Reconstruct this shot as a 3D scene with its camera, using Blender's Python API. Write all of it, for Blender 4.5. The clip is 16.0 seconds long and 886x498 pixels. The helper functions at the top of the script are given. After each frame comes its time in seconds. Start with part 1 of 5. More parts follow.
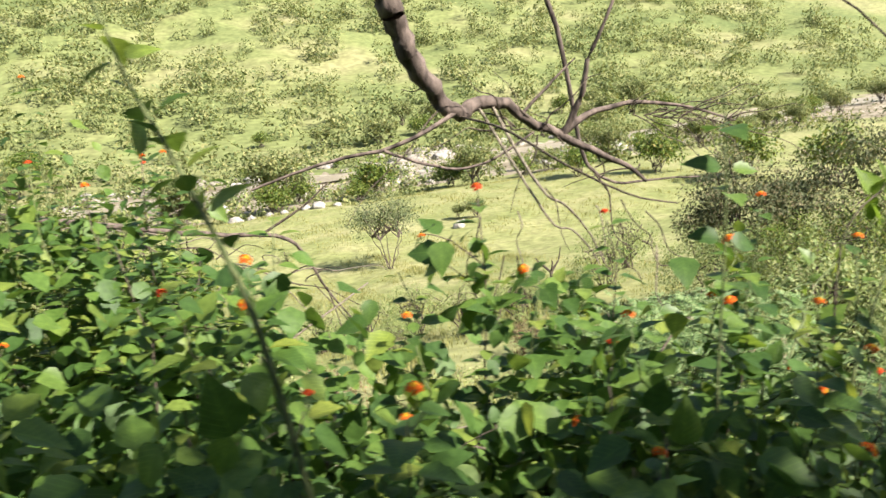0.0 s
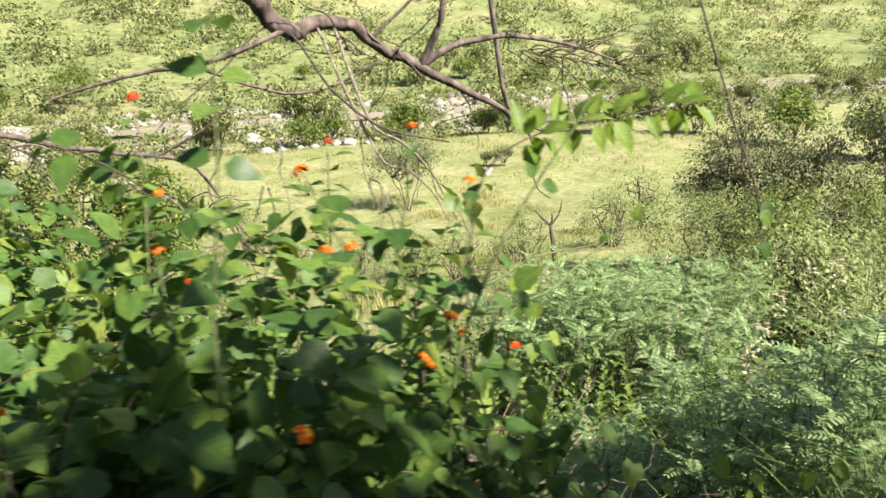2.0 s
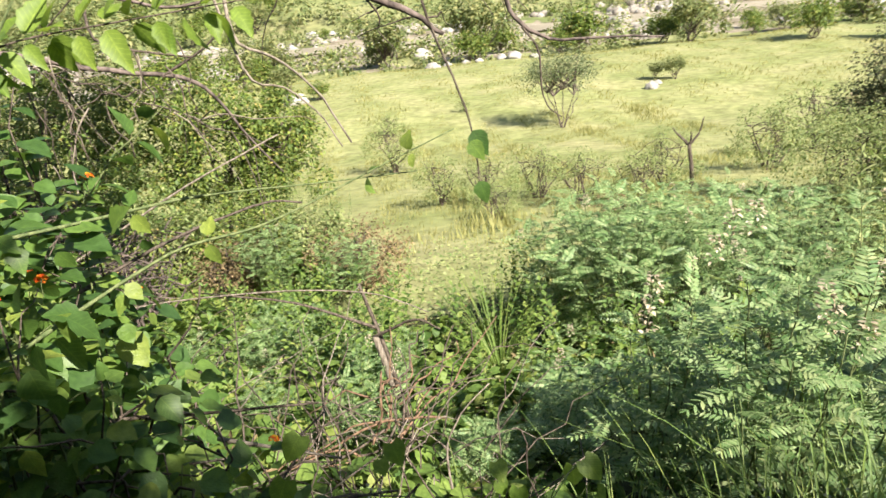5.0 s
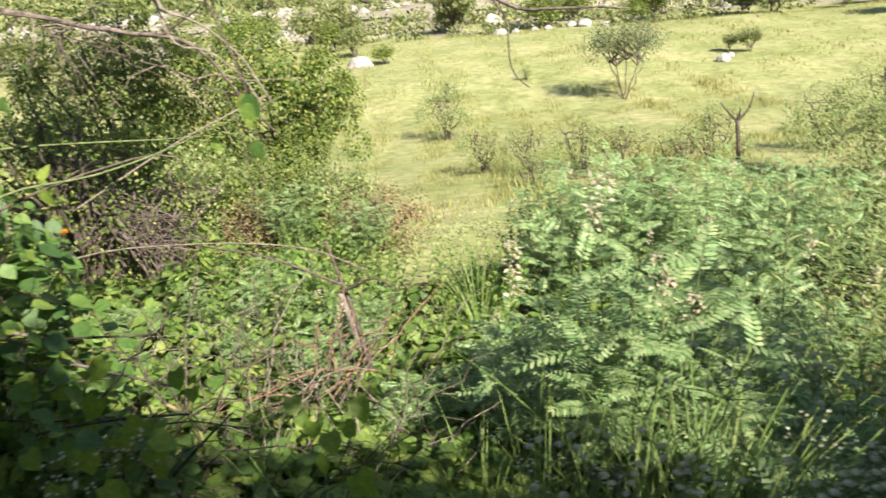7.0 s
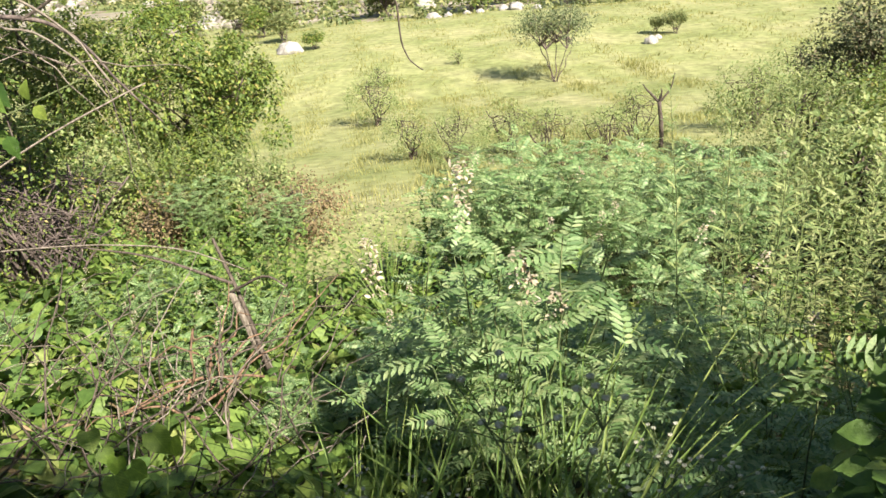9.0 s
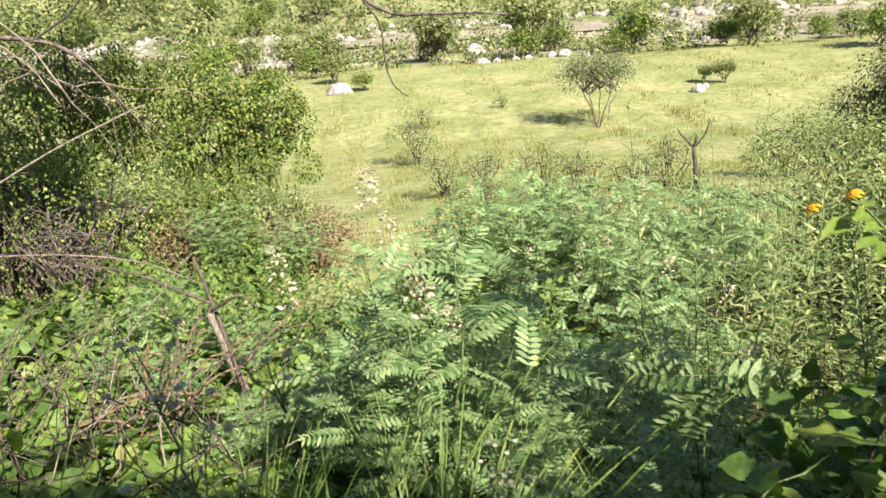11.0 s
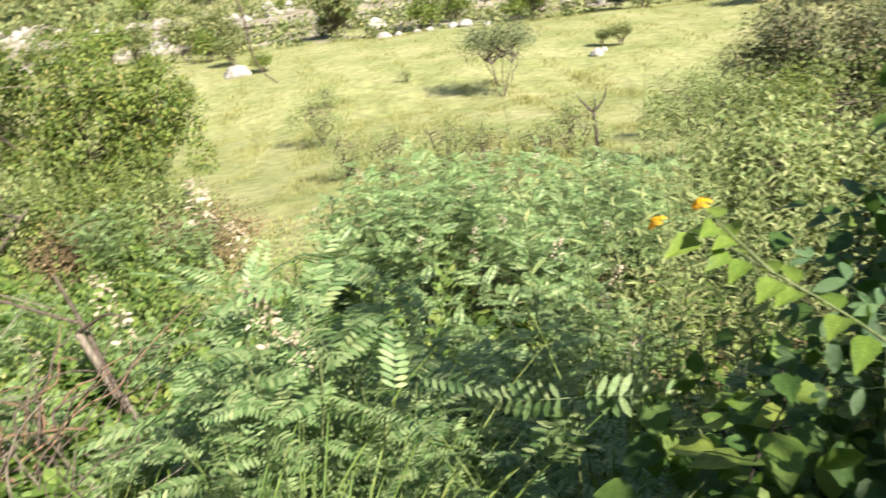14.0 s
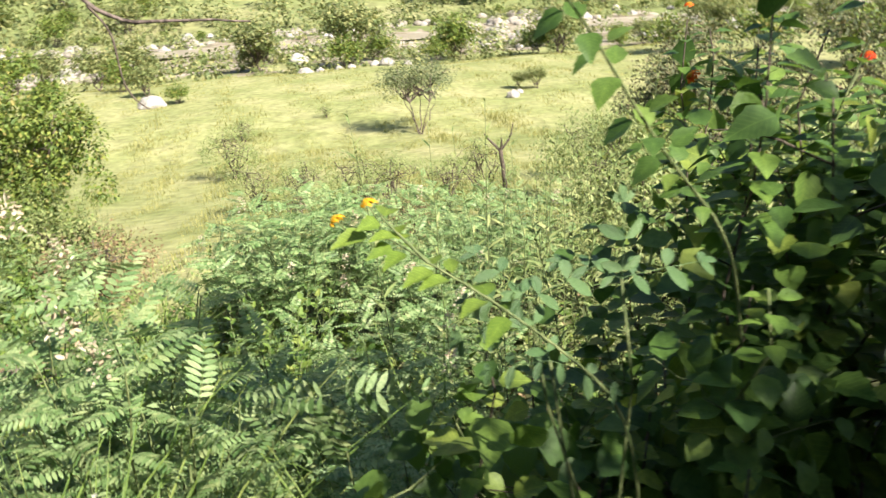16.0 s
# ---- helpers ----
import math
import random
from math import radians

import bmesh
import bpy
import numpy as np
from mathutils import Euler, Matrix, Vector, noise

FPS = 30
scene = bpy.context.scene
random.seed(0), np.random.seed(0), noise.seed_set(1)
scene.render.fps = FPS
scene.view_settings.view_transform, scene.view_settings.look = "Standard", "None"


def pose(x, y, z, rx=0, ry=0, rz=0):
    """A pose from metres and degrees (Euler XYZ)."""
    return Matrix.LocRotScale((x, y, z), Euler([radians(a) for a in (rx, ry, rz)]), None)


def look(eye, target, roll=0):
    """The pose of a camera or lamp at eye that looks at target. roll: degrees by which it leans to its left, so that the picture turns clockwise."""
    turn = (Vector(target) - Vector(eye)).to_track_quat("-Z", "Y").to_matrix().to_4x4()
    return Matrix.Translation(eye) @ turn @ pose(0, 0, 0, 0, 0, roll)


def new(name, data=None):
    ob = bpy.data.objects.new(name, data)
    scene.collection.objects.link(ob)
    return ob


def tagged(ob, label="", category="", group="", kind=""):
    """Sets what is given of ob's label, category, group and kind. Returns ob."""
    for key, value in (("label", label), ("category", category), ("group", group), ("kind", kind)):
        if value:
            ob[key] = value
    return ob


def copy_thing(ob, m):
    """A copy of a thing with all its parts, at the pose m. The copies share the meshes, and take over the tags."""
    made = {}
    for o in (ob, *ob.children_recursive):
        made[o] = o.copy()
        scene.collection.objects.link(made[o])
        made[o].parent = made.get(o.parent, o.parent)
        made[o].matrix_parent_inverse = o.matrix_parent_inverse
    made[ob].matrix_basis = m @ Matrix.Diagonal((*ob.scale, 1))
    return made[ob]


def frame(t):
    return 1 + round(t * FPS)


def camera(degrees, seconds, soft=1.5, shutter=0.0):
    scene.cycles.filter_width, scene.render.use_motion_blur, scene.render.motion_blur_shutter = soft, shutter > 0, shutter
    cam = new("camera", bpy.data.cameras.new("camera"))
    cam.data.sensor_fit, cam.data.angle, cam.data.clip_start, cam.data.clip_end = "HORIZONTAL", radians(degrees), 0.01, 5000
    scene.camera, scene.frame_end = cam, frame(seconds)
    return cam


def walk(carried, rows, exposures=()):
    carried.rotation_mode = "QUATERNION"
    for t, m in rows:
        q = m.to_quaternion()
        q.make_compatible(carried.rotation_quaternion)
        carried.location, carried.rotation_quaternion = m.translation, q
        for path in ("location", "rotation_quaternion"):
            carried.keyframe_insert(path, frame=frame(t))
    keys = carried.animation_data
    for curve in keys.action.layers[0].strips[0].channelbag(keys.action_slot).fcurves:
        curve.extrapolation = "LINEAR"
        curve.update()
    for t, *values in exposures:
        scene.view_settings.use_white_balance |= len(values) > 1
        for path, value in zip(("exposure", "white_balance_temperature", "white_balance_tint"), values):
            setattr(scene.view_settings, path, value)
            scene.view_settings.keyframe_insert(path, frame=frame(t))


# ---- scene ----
cam = camera(63.6, 16.0, soft=1.5, shutter=0.5)
walk(cam, [
    (0.0, pose(-0.000, 0.000, 1.550, 77.11, 5.74, -1.31)),
    (0.5, pose(0.227, 0.044, 1.513, 77.72, 4.74, -1.62)),
    (1.0, pose(0.466, 0.137, 1.488, 74.53, 4.22, -0.78)),
    (1.5, pose(0.699, 0.184, 1.429, 73.40, 1.74, 1.88)),
    (2.0, pose(0.950, 0.252, 1.393, 73.06, 2.01, 2.75)),
    (2.5, pose(1.191, 0.373, 1.375, 70.80, 1.99, 3.68)),
    (3.0, pose(1.417, 0.434, 1.321, 70.38, 1.19, 8.54)),
    (3.5, pose(1.612, 0.502, 1.303, 69.72, 2.56, 11.74)),
    (4.0, pose(1.807, 0.632, 1.285, 67.65, 0.30, 12.00)),
    (4.2, pose(1.867, 0.664, 1.277, 67.68, 1.36, 12.31)),
    (6.3, pose(2.599, 0.809, 1.268, 65.75, 4.98, 24.43)),
    (6.5, pose(2.675, 0.804, 1.262, 65.78, 4.47, 25.13)),
    (7.0, pose(2.830, 0.840, 1.249, 65.21, 4.70, 22.60)),
    (7.5, pose(2.902, 0.977, 1.262, 63.93, 4.81, 19.25)),
    (8.0, pose(2.933, 1.046, 1.261, 63.48, 5.00, 16.44)),
    (8.2, pose(2.943, 1.059, 1.257, 63.31, 4.81, 15.64)),
    (10.3, pose(3.266, 1.298, 1.027, 66.81, 2.74, 21.99)),
    (10.5, pose(3.308, 1.311, 1.030, 67.71, 2.72, 20.79)),
    (11.0, pose(3.410, 1.322, 1.017, 67.41, 3.86, 21.98)),
    (11.5, pose(3.520, 1.331, 0.991, 66.12, 2.61, 22.94)),
    (12.0, pose(3.553, 1.383, 0.987, 65.50, 3.01, 23.31)),
    (12.5, pose(3.510, 1.510, 0.998, 64.69, 3.22, 23.42)),
    (13.0, pose(3.462, 1.591, 0.995, 63.61, 3.83, 22.01)),
    (13.5, pose(3.468, 1.606, 0.989, 63.75, 4.72, 19.46)),
    (14.0, pose(3.500, 1.610, 0.997, 64.80, 5.42, 14.24)),
    (14.5, pose(3.552, 1.630, 0.998, 65.25, 6.51, 7.36)),
    (15.0, pose(3.600, 1.640, 0.995, 65.21, 6.82, 3.18)),
    (15.5, pose(3.686, 1.614, 0.986, 66.06, 6.04, 4.98)),
    (16.0, pose(3.839, 1.547, 0.969, 67.35, 2.69, 8.81)),
], ((0.0, 1.55), (1.0, 1.5), (2.5, 1.62), (4.0, 1.62), (8.0, 1.6), (10.5, 1.57), (13.0, 1.57), (14.5, 1.66), (16.0, 1.68)))

# ---- light ----
SUN = Vector((2.5, -1.8, 2.85)).normalized()
world = bpy.data.worlds.new("sky")
scene.world = world
world.use_nodes = True
wn = world.node_tree.nodes
sky = wn.new("ShaderNodeTexSky")
sky.sky_type = "NISHITA"
sky.sun_disc = False
sky.sun_elevation = math.asin(SUN.z)
sky.sun_rotation = math.atan2(SUN.x, SUN.y)
world.node_tree.links.new(sky.outputs[0], wn["Background"].inputs[0])
wn["Background"].inputs[1].default_value = 0.062
sun_data = bpy.data.lights.new("sun", "SUN")
sun_data.energy = 5.0
sun_data.angle = radians(0.6)
sun_data.color = (1.0, 0.915, 0.84)
sun = new("sun", sun_data)
sun.matrix_world = look(SUN * 50, (0, 0, 0))


# ---- materials ----
def shader(name, rough=0.6, spec=0.3):
    m = bpy.data.materials.new(name)
    m.use_nodes = True
    t = m.node_tree
    b = t.nodes["Principled BSDF"]
    b.inputs["Roughness"].default_value = rough
    b.inputs["Specular IOR Level"].default_value = spec
    return m, t, b


def nz(t, scale, detail=4.0, coord="Object"):
    tc = t.nodes.new("ShaderNodeTexCoord")
    n = t.nodes.new("ShaderNodeTexNoise")
    n.inputs["Scale"].default_value = scale
    n.inputs["Detail"].default_value = detail
    t.links.new(tc.outputs[coord], n.inputs["Vector"])
    return n.outputs["Fac"]


def ramp(t, fac, stops):
    r = t.nodes.new("ShaderNodeValToRGB")
    r.color_ramp.elements[0].position, r.color_ramp.elements[0].color = stops[0][0], (*stops[0][1], 1)
    r.color_ramp.elements[1].position, r.color_ramp.elements[1].color = stops[-1][0], (*stops[-1][1], 1)
    for p, c in stops[1:-1]:
        r.color_ramp.elements.new(p).color = (*c, 1)
    t.links.new(fac, r.inputs[0])
    return r.outputs[0]


def mix(t, fac, a, b, kind="MIX"):
    m = t.nodes.new("ShaderNodeMix")
    m.data_type, m.blend_type = "RGBA", kind
    if isinstance(fac, float):
        m.inputs[0].default_value = fac
    else:
        t.links.new(fac, m.inputs[0])
    t.links.new(a, m.inputs[6])
    t.links.new(b, m.inputs[7])
    return m.outputs[2]


def bump(t, b, fac, strength, distance=0.01):
    n = t.nodes.new("ShaderNodeBump")
    n.inputs["Strength"].default_value = strength
    n.inputs["Distance"].default_value = distance
    t.links.new(fac, n.inputs["Height"])
    t.links.new(n.outputs[0], b.inputs["Normal"])


def maths(t, op, a, b):
    m = t.nodes.new("ShaderNodeMath")
    m.operation = op
    for i, v in enumerate((a, b)):
        if isinstance(v, (int, float)):
            m.inputs[i].default_value = v
        else:
            t.links.new(v, m.inputs[i])
    return m.outputs[0]


def leafy(name, stops, through_leaf=0.3, rough=0.5, spec=0.3, grain=40.0, gain=1.35, veins=False, tone=True):
    """Foliage: colour varies from leaf to leaf and over each blade; light passes through."""
    m, t, b = shader(name, rough, spec)
    geo = t.nodes.new("ShaderNodeNewGeometry")
    info = t.nodes.new("ShaderNodeObjectInfo")
    pick = maths(t, "FRACT", maths(t, "ADD", geo.outputs["Random Per Island"], info.outputs["Random"]), 0)
    col = ramp(t, pick, stops)
    spots = ramp(t, nz(t, grain, 5.0), [(0.3, (0.62, 0.66, 0.55)), (0.7, (1.25, 1.2, 1.1))])
    col = mix(t, 0.8, col, spots, "MULTIPLY")
    warm = t.nodes.new("ShaderNodeMix")
    warm.data_type, warm.blend_type = "RGBA", "MULTIPLY"
    warm.inputs[0].default_value = 1.0
    warm.inputs[7].default_value = (1.03, 0.86, 0.95, 1) if tone else (0.72, 0.72, 0.72, 1)
    t.links.new(col, warm.inputs[6])
    col = warm.outputs[2]
    rib = None
    if veins:
        tc = t.nodes.new("ShaderNodeTexCoord")
        xyz = t.nodes.new("ShaderNodeSeparateXYZ")
        t.links.new(tc.outputs["Object"], xyz.inputs[0])
        off = maths(t, "ABSOLUTE", xyz.outputs[0], 0)
        slant = maths(t, "SUBTRACT", xyz.outputs[1], maths(t, "MULTIPLY", off, 0.9))
        saw = maths(t, "ABSOLUTE", maths(t, "SUBTRACT", maths(t, "FRACT", maths(t, "MULTIPLY", slant, 8.5), 0), 0.5), 0)
        side = maths(t, "LESS_THAN", saw, 0.06)
        rib = maths(t, "MAXIMUM", maths(t, "LESS_THAN", off, 0.012), side)
        pale = t.nodes.new("ShaderNodeMix")
        pale.data_type, pale.blend_type = "RGBA", "MULTIPLY"
        t.links.new(maths(t, "MULTIPLY", rib, 0.8), pale.inputs[0])
        t.links.new(col, pale.inputs[6])
        pale.inputs[7].default_value = (1.5, 1.4, 1.3, 1)
        col = pale.outputs[2]
    t.links.new(col, b.inputs["Base Color"])
    bump(t, b, rib if veins else nz(t, grain * 4, 3.0), 0.5, 0.02 if veins else 0.004)
    tr = t.nodes.new("ShaderNodeBsdfTranslucent")
    boost = t.nodes.new("ShaderNodeMix")
    boost.data_type, boost.blend_type = "RGBA", "MULTIPLY"
    boost.inputs[0].default_value = 1.0
    t.links.new(col, boost.inputs[6])
    boost.inputs[7].default_value = (gain * 1.15, gain * 1.1, gain * 0.75, 1)
    t.links.new(boost.outputs[2], tr.inputs[0])
    ms = t.nodes.new("ShaderNodeMixShader")
    ms.inputs[0].default_value = through_leaf
    t.links.new(b.outputs[0], ms.inputs[1])
    t.links.new(tr.outputs[0], ms.inputs[2])
    t.links.new(ms.outputs[0], t.nodes["Material Output"].inputs[0])
    return m


def barky(name, dark, light, scale=25.0, rough=0.85):
    m, t, b = shader(name, rough, 0.2)
    tc = t.nodes.new("ShaderNodeTexCoord")
    mp = t.nodes.new("ShaderNodeMapping")
    mp.inputs["Scale"].default_value = (1, 1, 0.35)
    t.links.new(tc.outputs["Object"], mp.inputs[0])
    n = t.nodes.new("ShaderNodeTexNoise")
    n.inputs["Scale"].default_value = scale
    n.inputs["Detail"].default_value = 8
    t.links.new(mp.outputs[0], n.inputs["Vector"])
    t.links.new(ramp(t, n.outputs["Fac"], [(0.35, dark), (0.65, light)]), b.inputs["Base Color"])
    bump(t, b, n.outputs["Fac"], 0.9, 0.02)
    return m


def earthy(name, stops, scale, fine, rough=0.95, depth=0.05):
    m, t, b = shader(name, rough, 0.15)
    col = ramp(t, nz(t, scale, 8.0), stops)
    spots = ramp(t, nz(t, fine, 6.0), [(0.3, (0.42, 0.42, 0.39)), (0.7, (0.76, 0.76, 0.73))])
    t.links.new(mix(t, 1.0, col, spots, "MULTIPLY"), b.inputs["Base Color"])
    bump(t, b, nz(t, fine, 6.0), 0.7, depth)
    return m


LANTANA = leafy("lantana_leaf", [(0.0, (0.045, 0.115, 0.03)), (0.45, (0.075, 0.175, 0.035)), (0.8, (0.115, 0.235, 0.045)), (1.0, (0.2, 0.31, 0.06))], 0.33, 0.45, 0.35, 60)
LANTANA_NEAR = leafy("lantana_veined_leaf", [(0.0, (0.045, 0.115, 0.025)), (0.45, (0.08, 0.18, 0.035)), (0.8, (0.125, 0.245, 0.045)), (1.0, (0.22, 0.33, 0.06))], 0.36, 0.45, 0.35, 4, veins=True)
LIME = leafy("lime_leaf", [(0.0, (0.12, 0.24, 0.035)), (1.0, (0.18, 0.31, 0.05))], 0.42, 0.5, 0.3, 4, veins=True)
GREYLEAF = leafy("grey_leaf", [(0.0, (0.07, 0.17, 0.06)), (1.0, (0.13, 0.26, 0.1))], 0.25, 0.4, 0.45, 60)
PINNATE = leafy("pinnate_leaf", [(0.0, (0.075, 0.18, 0.05)), (0.4, (0.175, 0.325, 0.115)), (0.8, (0.255, 0.41, 0.175)), (1.0, (0.3, 0.43, 0.18))], 0.28, 0.42, 0.5, 30)
VINE = leafy("vine_leaf", [(0.0, (0.06, 0.14, 0.03)), (0.5, (0.13, 0.25, 0.052)), (0.85, (0.19, 0.32, 0.066)), (1.0, (0.25, 0.34, 0.09))], 0.35, 0.5, 0.3, 40)
HERB = leafy("herb_leaf", [(0.0, (0.12, 0.22, 0.07)), (0.5, (0.23, 0.34, 0.12)), (1.0, (0.33, 0.42, 0.18))], 0.3, 0.55, 0.3, 30)
BUSH = leafy("bush_leaf", [(0.0, (0.06, 0.125, 0.025)), (0.5, (0.12, 0.21, 0.04)), (0.9, (0.2, 0.29, 0.055)), (1.0, (0.3, 0.29, 0.1))], 0.25, 0.55, 0.3, 12)
GREYBUSH = leafy("grey_bush_leaf", [(0.0, (0.07, 0.11, 0.045)), (0.6, (0.13, 0.18, 0.09)), (1.0, (0.25, 0.25, 0.14))], 0.22, 0.6, 0.25, 12)
GRASS = leafy("near_grass", [(0.0, (0.11, 0.22, 0.045)), (0.6, (0.17, 0.3, 0.065)), (1.0, (0.25, 0.36, 0.1))], 0.35, 0.5, 0.3, 30)
MEADOW = leafy("meadow_grass", [(0.0, (0.23, 0.29, 0.1)), (0.5, (0.28, 0.335, 0.125)), (1.0, (0.32, 0.375, 0.16))], 0.35, 0.7, 0.15, 3)
FARLEAF = leafy("far_leaf", [(0.0, (0.09, 0.15, 0.055)), (0.5, (0.175, 0.255, 0.095)), (1.0, (0.3, 0.35, 0.145))], 0.25, 0.6, 0.2, 3)
ACACIA = leafy("acacia_leaf", [(0.0, (0.09, 0.15, 0.07)), (1.0, (0.19, 0.26, 0.13))], 0.25, 0.6, 0.2, 5)
DRY = leafy("dry_leaf", [(0.0, (0.11, 0.1, 0.05)), (0.6, (0.2, 0.185, 0.095)), (1.0, (0.33, 0.29, 0.16))], 0.2, 0.8, 0.1, 30)
PINK = leafy("seed_cluster", [(0.0, (0.55, 0.42, 0.32)), (0.5, (0.66, 0.57, 0.45)), (1.0, (0.76, 0.7, 0.58))], 0.25, 0.7, 0.15, 30, tone=False)
ORANGE = leafy("orange_petal", [(0.0, (0.85, 0.1, 0.015)), (0.6, (0.9, 0.2, 0.015)), (1.0, (0.92, 0.36, 0.02))], 0.3, 0.6, 0.2, 80, tone=False)
RED = leafy("red_petal", [(0.0, (0.7, 0.045, 0.02)), (1.0, (0.85, 0.12, 0.02))], 0.3, 0.6, 0.2, 80, tone=False)
YELLOW = leafy("yellow_petal", [(0.0, (0.9, 0.45, 0.02)), (1.0, (0.92, 0.62, 0.04))], 0.3, 0.6, 0.2, 80, tone=False)
WHITE = leafy("white_petal", [(0.0, (0.62, 0.63, 0.52)), (1.0, (0.82, 0.82, 0.74))], 0.3, 0.7, 0.2, 80, tone=False)
STEM = barky("green_stem", (0.07, 0.1, 0.035), (0.17, 0.2, 0.08), 60, 0.6)
TWIG = barky("brown_twig", (0.045, 0.036, 0.026), (0.14, 0.112, 0.085), 60)
PALE = barky("pale_dry_stem", (0.13, 0.11, 0.08), (0.28, 0.24, 0.185), 50)
DEADVINE = barky("dead_vine", (0.09, 0.055, 0.032), (0.24, 0.155, 0.095), 50)
BARK = barky("tree_bark", (0.045, 0.036, 0.03), (0.19, 0.15, 0.125), 22)
SOIL = earthy("leaf_litter_soil", [(0.3, (0.05, 0.045, 0.025)), (0.5, (0.09, 0.1, 0.04)), (0.7, (0.14, 0.14, 0.06))], 2.0, 14.0)
TURF = earthy("meadow_turf", [(0.32, (0.28, 0.32, 0.115)), (0.5, (0.37, 0.39, 0.165)), (0.68, (0.45, 0.44, 0.215))], 0.3, 2.5, depth=0.07)
GRAVEL = earthy("river_gravel", [(0.3, (0.22, 0.19, 0.12)), (0.5, (0.4, 0.345, 0.26)), (0.7, (0.62, 0.56, 0.46))], 0.3, 1.5)
HILL = earthy("hill_turf", [(0.3, (0.18, 0.23, 0.085)), (0.5, (0.27, 0.31, 0.12)), (0.7, (0.39, 0.38, 0.19))], 0.03, 0.5)
ROCK = earthy("pale_boulder", [(0.3, (0.34, 0.315, 0.28)), (0.5, (0.52, 0.49, 0.45)), (0.7, (0.66, 0.63, 0.59))], 2.0, 9.0)
COBBLE = earthy("river_cobble", [(0.3, (0.28, 0.245, 0.2)), (0.5, (0.44, 0.4, 0.34)), (0.7, (0.62, 0.58, 0.52))], 0.6, 5.0)
WATER, wt, wb = shader("river_water", 0.3, 0.4)
wt.links.new(ramp(wt, nz(wt, 0.2, 4.0), [(0.3, (0.24, 0.2, 0.15)), (0.7, (0.36, 0.31, 0.23))]), wb.inputs["Base Color"])
bump(wt, wb, nz(wt, 2.0, 3.0), 0.3, 0.05)


# ---- mesh tools ----
rng = np.random.default_rng(7)
UP = np.array([0.0, 0.0, 1.0])
ALONG = np.array([0.927, 0.374])
ACROSS = np.array([-0.374, 0.927])
PROFILE = ((-150, 90), (-60, 40), (-20, 13), (-6, 3.2), (-2.2, 0.6), (-1.2, 0.05), (0.4, 0), (1.0, -0.42), (2, -0.9), (3.5, -1.5), (4.6, -2.0), (8, -2.8), (14.6, -4.2),
           (22, -5.7), (32, -7.0), (40, -6.9), (57, -7.25), (64, -8.3), (78, -9.1), (100, -9.5), (125, -9.2), (150, -6), (200, 6), (320, 45), (600, 150), (1500, 330))
PS, PZ = np.array(PROFILE, float).T


def waves(x, y):
    return 0.5 * np.sin(x * 1.0 + 1.3) * np.cos(y * 0.83 + 0.4) + 0.3 * np.sin(x * 2.3 + y * 1.7) + 0.2 * np.sin(x * 4.1 - y * 3.3 + 2)


def ground(x, y):
    """Height of the land at x, y."""
    x, y = np.asarray(x, float), np.asarray(y, float)
    s = x * ACROSS[0] + y * ACROSS[1]
    u = x * ALONG[0] + y * ALONG[1]
    z = np.interp(s, PS, PZ) - 0.14 * np.clip(u, -3, 6) * np.clip(1.15 - np.abs(s) / 5, 0, 1)
    rough = np.clip(s / 6, 0.0, 1) * 0.1 + np.clip((s - 30) / 60, 0, 1) * 0.25 + np.clip((s - 150) / 100, 0, 1) * 3
    return z + rough * waves(x / (1.5 + np.clip(s / 15, 0, 12)), y / (1.5 + np.clip(s / 15, 0, 12)))


def unit(v):
    v = np.asarray(v, float)
    return v / (np.linalg.norm(v, axis=-1, keepdims=True) + 1e-12)


def bases(tip, up):
    """Turns (n,3,3) with columns side, tip, face for leaf directions tip and face hints up."""
    y = unit(tip)
    x = unit(np.cross(y, up))
    return np.stack([x, y, np.cross(x, y)], -1)


def spread(shape, at, turns, size):
    """Copies of a shape (verts, triangles) at points, turned and scaled, as one (verts, triangles)."""
    v, f = shape
    at, n = np.asarray(at, float), len(at)
    size = np.broadcast_to(np.asarray(size, float), (n,))
    out = np.einsum("nij,kj->nki", turns, v) * size[:, None, None] + at[:, None]
    faces = f[None] + (np.arange(n) * len(v))[:, None, None]
    return out.reshape(-1, 3), faces.reshape(-1, 3)


def joined(shapes):
    vs, fs, k = [], [], 0
    for v, f in shapes:
        vs.append(v)
        fs.append(f + k)
        k += len(v)
    return np.concatenate(vs), np.concatenate(fs)


def mesh_of(name, shape, material, smooth=True):
    v, f = shape
    me = bpy.data.meshes.new(name)
    me.vertices.add(len(v))
    me.vertices.foreach_set("co", np.ascontiguousarray(v, np.float32).ravel())
    me.loops.add(len(f) * 3)
    me.loops.foreach_set("vertex_index", np.ascontiguousarray(f, np.int32).ravel())
    me.polygons.add(len(f))
    me.polygons.foreach_set("loop_start", np.arange(len(f), dtype=np.int32) * 3)
    if smooth:
        me.polygons.foreach_set("use_smooth", np.ones(len(f), bool))
    me.materials.append(material)
    me.update(calc_edges=True)
    return me


def part(name, shape, material, parent, label="", kind=""):
    ob = new(name, shape if isinstance(shape, bpy.types.Mesh) else mesh_of(name, shape, material))
    ob.parent = parent
    return tagged(ob, label, kind=kind)


def thing(name, at, label, category, group="", kind="", turn=0.0, size=1.0):
    ob = new(name)
    ob.matrix_world = pose(*at, 0, 0, turn) @ Matrix.Scale(size, 4)
    return tagged(ob, label, category, group, kind)


